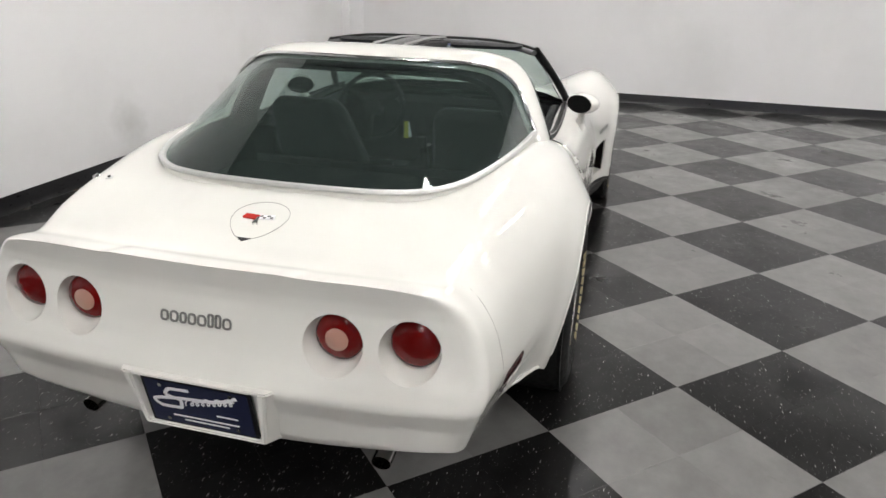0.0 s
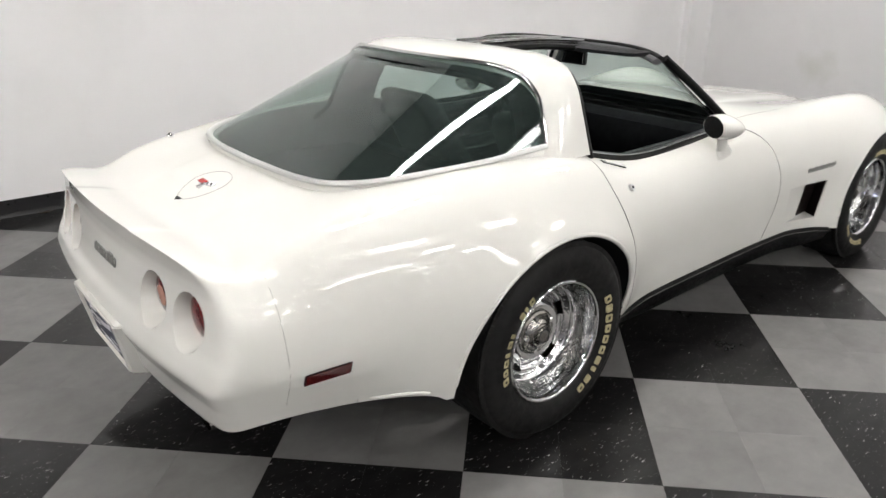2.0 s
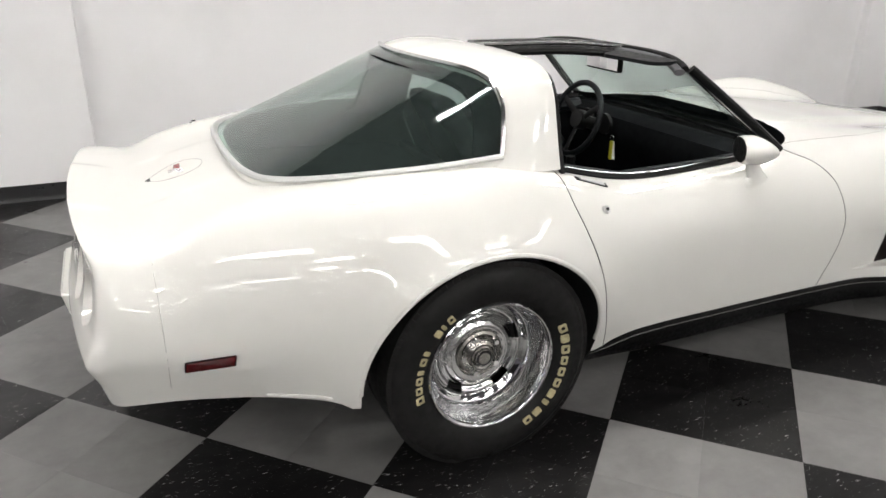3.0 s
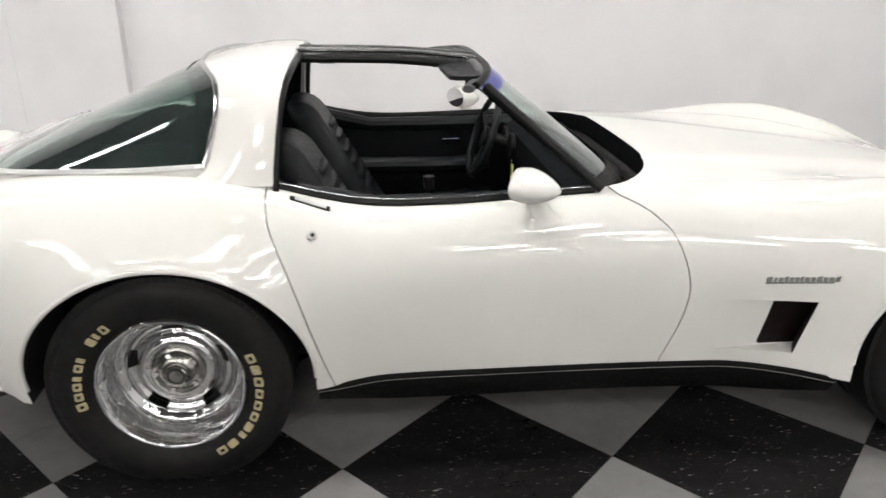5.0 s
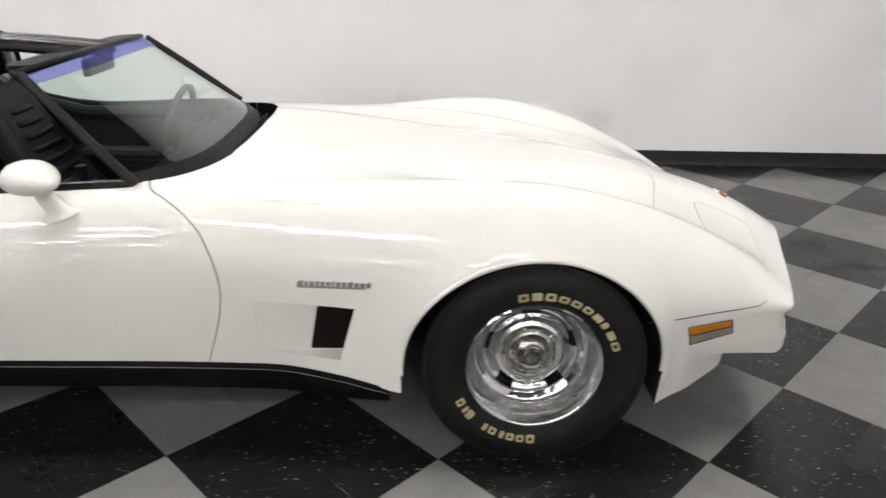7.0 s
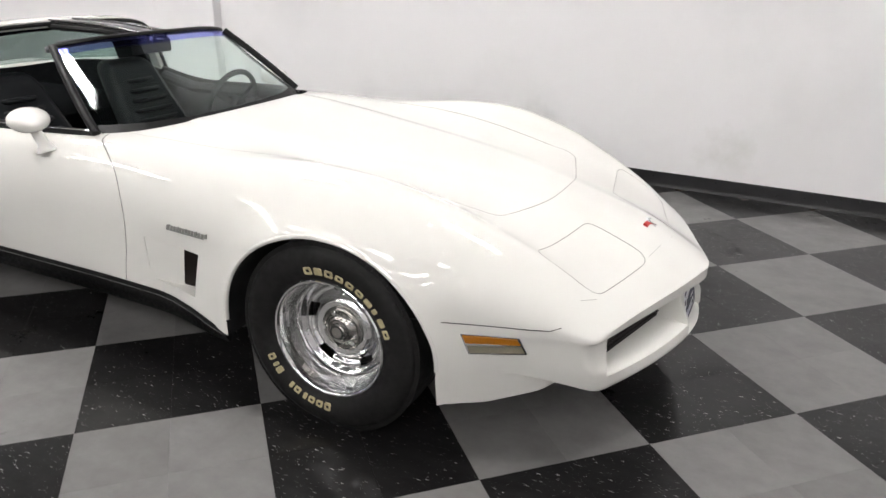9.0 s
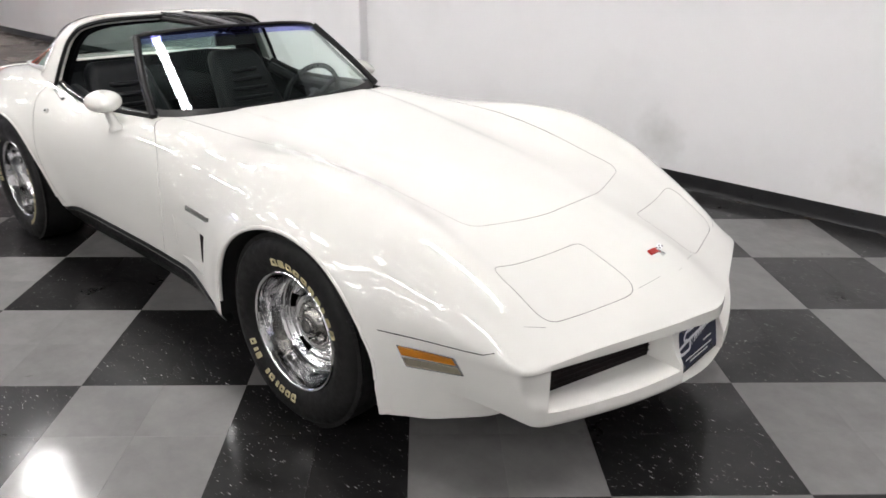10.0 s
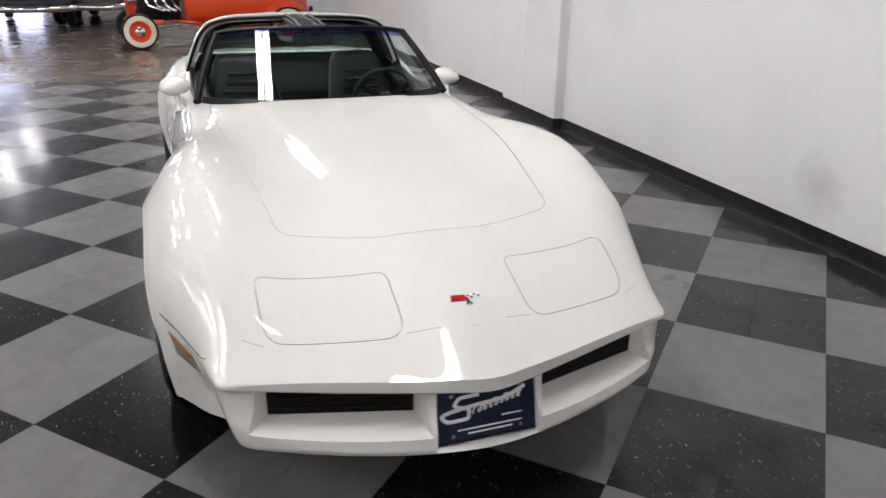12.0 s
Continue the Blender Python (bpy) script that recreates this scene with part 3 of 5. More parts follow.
for a in ((REAR_X, WALL_Y, -3.62, WALL_Y), (-3.62, 2.565, -2.36, 2.565), (-2.36, 2.565, -2.36, WALL_Y), (-2.36, WALL_Y, 4.72, WALL_Y), (4.72, 2.57, FRONT_X, 2.57), (FRONT_X, 2.57, FRONT_X, FAR_Y)):
    baseboard(*a)

# lit ceiling strips, two tubes each, in rows along the room
for y, xs in ((-.35, (2.75, -.84, -4.45)), (-4.9, (3.9, 1.5, -.9, -3.3, -5.7)), (-6.9, (2.9, .1, -2.7, -5.5)), (-9.0, (4.3, 1.7, -.9, -3.5, -6.1)), (-11.6, (3.0, .2, -2.6, -5.4)), (-14.8, (4.1, 1.1, -1.9, -4.9)), (-1.27, (-7.05, -11.4, -15.2, -19.5)), (-6.0, (-10.5, -14.5, -18.5, -22.0))):
    for x in xs:
        fx = empty("strip_light", None, pose(0, 0, 0, 0, 0, ROOM) @ pose(x, y, 4.12))
        tagged(fx, "white ceiling strip light with two lit tubes", "ceiling light", "strip lights of the showroom")
        wide = y in (-4.9, -6.9, -9.0, -11.6, -14.8)
        long = .44 if wide else .66
        deep = .30 if wide else .19
        bm = box_bm(-long - .03, -deep, .03, long + .03, deep, .09, .012)
        part("housing", bm, FIXTURE, fx)
        part("stem", box_bm(-.02, -.02, .09, .02, .02, HIGH - 4.12 + .02, .004), FIXTURE, fx)
        gap, fat = (.15, .125) if wide else (.105, .075 if x > -8 else .04)
        for s in (-gap, gap):
            v, f = tube([(-long, s, 0), (long, s, 0)], fat, 10, squash=.2 if wide else .35)
            link("tube", v, f, DIFFUSER if wide else TUBE, fx)


# ---------- the sports car ----------
from mathutils.bvhtree import BVHTree
from mathutils.geometry import barycentric_transform

car = empty("sports_car")
tagged(car, "white two-seat fibreglass sports car with lift-off roof panels removed", "car")


def coloured(me, mat):
    me.materials.clear()
    me.materials.append(mat)
    return me


shell = coloured(solid_mesh(*body_solid()), PAINT)
_bm = bmesh.new()
_bm.from_mesh(shell)
bmesh.ops.triangulate(_bm, faces=_bm.faces)
_bm.normal_update()
_bm.faces.ensure_lookup_table()
TREE = BVHTree.FromBMesh(_bm)


def keep_curvature(me):
    """Gives a cut panel the normals of the whole shell, so that its reflections run on unbroken."""
    found = {}
    normals = []
    for poly in me.polygons:
        for i in poly.vertices:
            if i not in found:
                p, _, k, d = TREE.find_nearest(me.vertices[i].co)
                n = None
                if d < 4e-4:
                    a, b, c = _bm.faces[k].verts
                    w = barycentric_transform(p, a.co, b.co, c.co, Vector((1, 0, 0)), Vector((0, 1, 0)), Vector((0, 0, 1)))
                    n = (a.normal * w.x + b.normal * w.y + c.normal * w.z).normalized()
                found[i] = n
            n = found[i]
            normals.append(n if n is not None and n.dot(poly.normal) > .93 else Vector((0, 0, 0)))
    me.normals_split_custom_set(normals)




def side_at(x, z, right=True):
    """Point and outward normal on the flank."""
    s = -1 if right else 1
    p, n, _, _ = TREE.ray_cast(Vector((x, s * 2, z)), Vector((0, -s, 0)))
    return p, n


def top_at(x, y):
    p, n, _, _ = TREE.ray_cast(Vector((x, y, 2)), Vector((0, 0, -1)))
    return p, n


def end_at(y, z, front=True):
    s = 1 if front else -1
    p, n, _, _ = TREE.ray_cast(Vector((s * 4, y, z)), Vector((-s, 0, 0)))
    return p, n


def arch(xc, rx, rz, zc=.33, y0=.50, y1=1.1):
    out = [(xc + rx * math.cos(a), zc + rz * math.sin(a)) for a in np.linspace(-.12, math.pi + .12, 48)]
    out += [(xc - rx * .985, -.1), (xc + rx * .985, -.1)]
    return prism(out, "y", y0, y1)


wells = joined(arch(-1.245, .41, .363), arch(1.237, .402, .358))
cabin_half = [(.283, 0), (.281, .2), (.273, .33), (.252, .43), (.208, .515), (.143, .576), (.045, .612), (-.25, .617), (-.6, .632), (-.93, .628), (-1.10, .612), (-1.5, .572), (-1.70, .505), (-1.79, .40), (-1.82, .22), (-1.828, 0)]
cabin_half = [tuple(p[:2]) for p in spline3([(x, y, 0) for x, y in cabin_half], 70)]
cabin = prism(cabin_half + [(x, -y) for x, y in cabin_half[-2:0:-1]], "z", .30, 1.5)
shell = cut(shell, coloured(solid_mesh(*joined(wells, mirrored(wells))), UNDER))
shell = cut(shell, coloured(solid_mesh(*cabin), LINING))


def hexa(a, b):
    """A solid between two quads."""
    return list(a) + list(b), [(0, 1, 2, 3), (7, 6, 5, 4)] + [(i, 4 + i, 4 + (i + 1) % 4, (i + 1) % 4) for i in range(4)]


def mouth(s):
    inner = [(2.180, s * .185, .347), (2.075, s * .560, .347), (2.075, s * .560, .428), (2.180, s * .185, .430)]
    outer = [(2.265, s * .165, .326), (2.105, s * .605, .326), (2.105, s * .605, .442), (2.265, s * .165, .444)]
    far = [tuple(Vector(i) + (Vector(o) - Vector(i)) * 1.7) for i, o in zip(inner, outer)]
    return hexa(inner, far)


front_pocket = hexa([(2.262, -.148, .272), (2.262, .148, .272), (2.236, .142, .445), (2.236, -.142, .445)], [(2.42, -.16, .265), (2.42, .16, .265), (2.42, -.0 + .16, .448), (2.42, -.16, .448)])
lights = [(.367, .634), (.557, .634), (-.355, .634), (-.543, .634)]


def cone(y, z, r0, r1, x0, x1, seg=40):
    ring = lambda r, x: [(x, y + r * math.cos(2 * math.pi * k / seg), z + r * math.sin(2 * math.pi * k / seg)) for k in range(seg)]
    return ring(r0, x0) + ring(r1, x1), [tuple(range(seg)), tuple(range(2 * seg - 1, seg - 1, -1))] + [(k, (k + 1) % seg, seg + (k + 1) % seg, seg + k) for k in range(seg)]


lamp_cut = [cone(y, z, .066, .092, -2.303 + bow_back(y), -2.42 + bow_back(y)) for y, z in lights]
SCOOP = [(.40, .783, .345), (.692, .760, .340), (.737, .770, .514), (.40, .792, .519)]


def vent(s):
    """A scoop that deepens towards the wheel, with an undercut front wall."""
    outer = [(.385, 1.0, .337), (.548, 1.0, .332), (.598, 1.0, .520), (.385, 1.0, .526)]
    return hexa([(x, s * y, z) for x, y, z in SCOOP], [(x, s * y, z) for x, y, z in outer])


def scoop_floor(x, z):
    v = (z - .35) / .168
    u = (x - .40) / (.294 + .046 * v)
    a, b, c, d = (p[1] for p in SCOOP)
    return (a * (1 - u) + b * u) * (1 - v) + (d * (1 - u) + c * u) * v


shell = cut(shell, coloured(solid_mesh(*joined(mouth(1), mouth(-1), front_pocket, *lamp_cut)), PAINT))
shell = cut(shell, coloured(solid_mesh(*joined(vent(1), vent(-1))), PAINT))

# panels: bonnet, pop-up lamp covers, doors, filler lid
hood_half = [(.10, .582), (.30, .590), (.60, .575), (1.10, .528), (1.50, .480), (1.668, .462), (1.768, .13)]
hood_out = rounded(hood_half + [(1.774, 0)] + [(x, -y) for x, y in hood_half[::-1]] + [(.1, 0)], [.02, .1, .3, .3, .3, .05, .08, .1, .08, .05, .3, .3, .3, .1, .02, .3], 6)
cover_out = rounded([(1.836, .560), (1.903, .186), (2.135, .187), (2.042, .552)], [.05, .035, .06, .055], 6)
door_out = rounded([(-.945, 1.0), (-.958, .86), (-.952, .79), (-.875, .60), (-.776, .24), (.228, .27), (.290, .456), (.304, .555), (.286, .637), (.245, .728), (.16, .797), (.055, .832), (.01, 1.0)],
                   [.01, .03, .1, .3, .02, .02, .2, .1, .1, .1, .08, .05, .01], 6)
lid_out = [(-2.02 + .088 * math.cos(a), .092 * math.sin(a) * (1 - .10 * (1 - math.cos(a)) ** 2)) for a in np.linspace(0, 2 * math.pi, 40, endpoint=False)]
GAP = .0026


def panel(outline, axis, lo, hi, gap):
    o = grow(outline, gap * (1.3 if axis == 'y' else .68))
    return prism(o, axis, lo, hi)


def flip(outline):
    return [(x, -y) for x, y in outline]


panels = [("hood", hood_out, "z", .60, 1.2), ("headlight_cover", cover_out, "z", .42, 1.0), ("headlight_cover", flip(cover_out), "z", .42, 1.0), ("fuel_lid", lid_out, "z", .70, 1.0),
          ("door", door_out, "y", -1.2, -.60), ("door", door_out, "y", .60, 1.2)]
made = {}
for k, (name, out, axis, lo, hi) in enumerate(panels):
    me = cut(shell.copy(), coloured(solid_mesh(*panel(out, axis, lo, hi, -GAP * .5)), FACING), "INTERSECT")
    made[k] = finish(name, me, None, car)
    keep_curvature(me)
body_me = cut(shell, coloured(solid_mesh(*joined(*[panel(out, axis, lo - .001 if lo > 0 else lo, hi, GAP * .5) for _, out, axis, lo, hi in panels[:4]],
              *[panel(out, axis, lo, hi, GAP * .5) for _, out, axis, lo, hi in panels[4:]])), FACING))
body = finish("body", body_me, None, car, "gloss white fibreglass body shell", sharp=28)
keep_curvature(body_me)
made[0]["label"] = "white bonnet with raised centre"
made[4]["label"] = made[5]["label"] = "white door with black top edge"
made[1]["label"] = made[2]["label"] = "closed white pop-up headlight cover"


def conform_side(name, outline, lift, thick, mat, parent, label="", right=True, seg=1):
    """A thin solid laid on the flank, from an outline in (x, z)."""
    s = -1 if right else 1
    n = len(outline)
    back = [side_at(x, z, right)[0] for x, z in outline]
    verts = [p + Vector((0, s * (lift + thick), 0)) for p in back] + [p + Vector((0, s * (lift - .004), 0)) for p in back]
    faces = [tuple(range(n)), tuple(range(2 * n - 1, n - 1, -1))] + [(i, (i + 1) % n, n + (i + 1) % n, n + i) for i in range(n)]
    return link(name, verts, faces, mat, parent, label, smooth=False)


def conform_top(name, outline, lift, thick, mat, parent, label=""):
    n = len(outline)
    back = [top_at(x, y) for x, y in outline]
    verts = [p + m * (lift + thick) for p, m in back] + [p - m * .003 for p, m in back]
    faces = [tuple(range(n)), tuple(range(2 * n - 1, n - 1, -1))] + [(i, (i + 1) % n, n + (i + 1) % n, n + i) for i in range(n)]
    return link(name, verts, faces, mat, parent, label, smooth=False)


# --- roof hoop, rear glass, screen ---
hoop_path = [(-.936, .672, .868), (-.934, .650, .925), (-.928, .618, 1.0), (-.918, .575, 1.085), (-.908, .508, 1.144), (-.90, .37, 1.172), (-.898, .18, 1.179), (-.897, 0, 1.181)]
back_path = [(-1.20, .662, .868), (-1.125, .640, .915), (-1.105, .605, .985), (-1.090, .560, 1.064), (-1.100, .49, 1.121), (-1.150, .36, 1.150), (-1.194, .18, 1.156), (-1.21, 0, 1.157)]


def both_sides(path, n):
    p = spline3(path, n)
    return np.vstack([p * [1, -1, 1], p[::-1][1:]])


H0, H1 = both_sides(hoop_path, 30), both_sides(back_path, 30)
rows = []
for t in np.linspace(0, 1, 9):
    m = H0 * (1 - t) + H1 * t
    swell = .016 * 4 * t * (1 - t)
    n = m - np.array([-1.05, 0, .70])
    n[:, 0] = 0
    n /= np.linalg.norm(n, axis=1)[:, None]
    rows.append(m + n * swell)


def sheet(rows, thick, centre):
    """A sheet through rows of points, thickened towards centre's axis."""
    R, C = len(rows), len(rows[0])
    verts = [tuple(p) for r in rows for p in r]
    inner = []
    for a in range(R):
        for b in range(C):
            u = Vector(rows[min(a + 1, R - 1)][b]) - Vector(rows[max(a - 1, 0)][b])
            w = Vector(rows[a][min(b + 1, C - 1)]) - Vector(rows[a][max(b - 1, 0)])
            n = u.cross(w)
            n = n.normalized() if n.length > 1e-9 else Vector((0, 0, 1))
            p = Vector(rows[a][b])
            if n.dot(Vector(centre) - p) < 0:
                n = -n
            inner.append(tuple(p + n * thick))
    verts += inner
    k = R * C
    faces = []
    for a in range(R - 1):
        for b in range(C - 1):
            q = (a * C + b, a * C + b + 1, (a + 1) * C + b + 1, (a + 1) * C + b)
            faces += [q, tuple(k + i for i in reversed(q))]
    rim = [(0, b) for b in range(C)] + [(a, C - 1) for a in range(1, R)] + [(R - 1, b) for b in range(C - 2, -1, -1)] + [(a, 0) for a in range(R - 2, 0, -1)]
    ids = [a * C + b for a, b in rim]
    faces += [(ids[i], ids[(i + 1) % len(ids)], k + ids[(i + 1) % len(ids)], k + ids[i]) for i in range(len(ids))]
    return verts, faces


link("roof_hoop", *sheet(rows, .034, (-1.05, 0, .6)), PAINT, car, "white rear roof hoop and pillars")
inner = [r * [1, .90, 1] + [-.10 * k / 6, 0, -.035] for k, r in enumerate(rows[1:-1])]
link("hoop_lining", *sheet(inner, .02, (-1.05, 0, .6)), LINING, car, "black trim inside the roof hoop")
# weatherstrip along the front of the hoop
link("weatherstrip", *tube(H0 + [.005, 0, -.016], .010, 8), TRIM, car, "black rubber weatherstrip")

glass_low = [(-1.125, .640, .915), (-1.35, .612, .897), (-1.58, .565, .884), (-1.74, .495, .871), (-1.822, .39, .863), (-1.850, .22, .859), (-1.857, 0, .858)]
G1 = both_sides(glass_low, 30)
G0 = both_sides(back_path[1:], 30)
rows = []
for t in np.linspace(0, 1, 15):
    m = G0 * (1 - t) + G1 * t
    n = m - np.array([-1.5, 0, .4])
    n /= np.linalg.norm(n, axis=1)[:, None]
    span = np.linalg.norm(G0 - G1, axis=1)[:, None]
    rows.append(m - n * (.001 * span * 4 * t * (1 - t)))
rear_glass = link("rear_window", *sheet(rows, .005, (-1.5, 0, .5)), SMOKED, car, "large wraparound green-tinted rear glass", sharp=60)
rear_glass.visible_shadow = False
link("chrome_trim", *tube(G1 + [-.004, 0, .004], .012, 8, squash=.8), LIGHT_METAL, rear_glass, "bright chrome window surround")
link("chrome_trim", *tube(G0 + [-.006, 0, .004], .008, 8), DULL_CHROME, rear_glass, "bright chrome window surround")
# sill under the glass that meets the body
low = G1 + [0, 0, 0]
skirt = []
for k, dz in ((1.0, .0), (1.012, -.012), (1.03, -.05), (1.03, -.10)):
    q = low.copy()
    q[:, 0] = -1.3 + (q[:, 0] + 1.3) * k
    q[:, 1] *= k
    q[:, 2] += dz
    skirt.append(q)
link("window_sill", *sheet(skirt, .012, (-1.4, 0, .6)), PAINT, car, "white rolled edge under the rear glass")

across = np.linspace(-1, 1, 33)
bend = np.abs(across) ** 4.0
header = np.column_stack([-.255 - .075 * bend, .508 * across, 1.150 - .028 * bend])
screen_foot = np.column_stack([.205 - .16 * bend, .622 * across, .810 + .015 * across ** 2])
rows = []
for t in np.linspace(0, 1, 11):
    m = header * (1 - t) + screen_foot * t
    rows.append(m + np.array([.9, 0, .5]) * (-.003 * 4 * t * (1 - t)))
screen = link("windshield", *sheet(rows, .005, (-.8, 0, .6)), GLASS, car, "clear laminated windshield with tinted top band", sharp=60)
screen.visible_shadow = False
band = link("tint_band", *sheet([q + [.004, 0, .003] for q in rows[:2]], .001, (-.8, 0, .6)), TINT, screen, "blue-violet tinted top band", sharp=60)
band.visible_shadow = False
link("black_border", *sheet([q + [.003, 0, .003] for q in rows[9:]], .001, (-.8, 0, .6)), TRIM, screen, "black border along the foot of the glass", sharp=60)
frame_ob = link("windshield_frame", *tube(header + [-.006, 0, .003], .014, 10, squash=.8), TRIM, car, "black windshield header rail")
link("header_lining", *tube(header + [-.030, 0, -.008], .020, 10, squash=.6), GREY_PLASTIC, frame_ob, "grey header trim with chrome latch plates")
for s in (-1, 1):
    pts = spline3([(-.308, s * .508, 1.124), (-.203, s * .556, 1.038), (-.073, s * .608, .929), (.040, s * .644, .834)], 16)
    link("pillar", *tube(pts, .016, 10, up=(0, s, .3), squash=1.15), TRIM, frame_ob, "black windscreen pillar")

# cowl with wipers
cowl_rows = []
for t in np.linspace(0, 1, 5):
    a = screen_foot * [1, 1.0, 1] + [-.012, 0, -.012]
    b = np.array([(.300 - .05 * (abs(y) / .62) ** 3, y * .90, top_mid(.28) - .065) for _, y, _ in screen_foot])
    cowl_rows.append(a * (1 - t) + b * t + np.array([0, 0, -.03]) * 4 * t * (1 - t))
cowl = link("cowl", *sheet(cowl_rows, .02, (0, 0, .3)), TRIM, car, "black wiper cowl recess")
for y0, y1 in ((-.45, .02), (.05, .48)):
    pts = spline3([(.175, y0, .812), (.185, (y0 + y1) / 2, .805), (.195, y1, .806)], 12)
    link("wiper", *tube(pts, .006, 6), TRIM, cowl, "black wiper arm")

# T-bar down the middle
bar = []
for w, dz in ((-.062, -.03), (-.058, -.004), (-.03, .008), (.03, .008), (.058, -.004), (.062, -.03)):
    bar.append(spline3([(-.255, w, 1.150 + dz), (-.6, w, 1.172 + dz), (-.905, w, 1.174 + dz)], 14))
tbar = link("t_bar", *sheet(bar, .012, (-.6, 0, .8)), GLOSS_BLACK, car, "glossy black central roof bar with chrome rails")
for s in (-1, 1):
    link("rail", *tube(spline3([(-.26, s * .066, 1.155), (-.6, s * .066, 1.178), (-.905, s * .066, 1.180)], 14), .007, 8), DULL_CHROME, tbar, "chrome roof rail")
    for x, z in ((-.40, 1.134), (-.80, 1.147)):
        part("latch", box_bm(x - .03, s * .068 - .008, z - .012, x + .03, s * .068 + .008, z + .012, .005), DULL_CHROME, tbar, "chrome latch socket")
    link("inner_seal", *tube(spline3([(-.31, s * .072, 1.128), (-.6, s * .072, 1.150), (-.90, s * .072, 1.152)], 14), .014, 8), TRIM, tbar, "black rubber seal")

# sun visors, inside mirror
for s in (-1, 1):
    v, f = prism(rounded([(-.29, s * .10), (-.31, s * .46), (-.405, s * .43), (-.415, s * .12)], .045, 6), "z", 0, .013)
    v = [(x, y, 1.134 + z + (x + .30) * .06) for x, y, z in v]
    link("sun_visor", v, f, LEATHER, car, "black folded-up sun visor")
m_ob = part("rear_view_mirror", box_bm(-.312, -.112, 1.055, -.288, .112, 1.115, .010, 3), TRIM, car, "black inside mirror")
part("mirror_face", box_bm(-.3145, -.104, 1.062, -.3115, .104, 1.108, .001, 1), MIRROR, m_ob, "bright mirror glass")
link("mirror_stem", *tube([(-.27, 0, 1.135), (-.295, 0, 1.095)], .007, 8), DULL_CHROME, m_ob)

# belt line: black seal and bright bead along each door top
for s in (-1, 1):
    pts = []
    for x in np.linspace(-.93, .02, 26):
        p, n = top_at(x, s * (crest_y(x) - .026))
        pts.append(p + Vector((0, 0, .004)))
    d = made[4 if s < 0 else 5]
    link("belt_seal", *tube(pts, .016, 8), TRIM, d, "black belt seal")
    link("belt_bead", *tube([p + Vector((0, s * .010, .013)) for p in pts], .0022, 6), DULL_CHROME, d, "bright bead")
    # pull handle flap and lock
    flap = [(-.892 + .113 * k / 12, s * (.682 + .012 * k / 12)) for k in range(13)]
    flap = flap + [(a, b + s * .016) for a, b in flap[::-1]]
    pull = conform_top("door_handle", flap, .0, .003, TRIM, d, "chrome flap door handle with dark ends")
    flap = [(-.878 + .088 * k / 12, s * (.6845 + .0095 * k / 12)) for k in range(13)]
    conform_top("flap", flap + [(a, b + s * .0125) for a, b in flap[::-1]], .0, .006, LIGHT_METAL, pull, "chrome flap")
    c, n = side_at(-.828, .752, s < 0)
    v, f = tube([c - n * .004, c + n * .010], .013, 16)
    lock = link("door_lock", v, f, LIGHT_METAL, d, "chrome door lock")
    v, f = tube([c, c + n * .0115], .006, 10)
    link("key_slot", v, f, TRIM, lock)

# door mirrors: a pod on a foot
for s in (-1, 1):
    mo = empty("door_mirror", car, pose(0, 0, 0))
    mo["label"] = "white body-coloured door mirror"
    p, n = top_at(-.155, s * .725)
    foot = Vector((-.155, s * .725, p.z - .01))
    head = Vector((-.210, s * .742, .879))
    verts, faces = tube([foot, foot + Vector((-.008, s * .004, .03)), foot + (head - foot) * .75], .034, 14, taper=[1.75, .95, .8], squash=.55, up=(0, 1, 0))
    link("stalk", verts, faces, PAINT, mo)
    turn_in = Matrix.Rotation(radians(28 * s), 3, 'Z')
    bm = bmesh.new()
    bmesh.ops.create_uvsphere(bm, u_segments=28, v_segments=18, radius=1)
    for v in bm.verts:
        x, y, z = v.co
        x2 = max(x, -.42)
        k = 1 - .35 * max(x2, 0) ** 1.6
        v.co = Vector((x2 * .095, y * .078 * k, z * .049 * k - .008 * max(x2, 0)))
        v.co = head + turn_in @ v.co
    bmesh.ops.remove_doubles(bm, verts=bm.verts, dist=.0005)
    part("pod", bm, PAINT, mo)
    v, f = tube([head + turn_in @ Vector((-.0385, 0, 0)), head + turn_in @ Vector((-.0405, 0, 0))], .068, 28, squash=.62)
    link("mirror_face", v, f, TRIM if s < 0 else MIRROR, mo, "dark mirror glass" if s < 0 else "bright mirror glass")

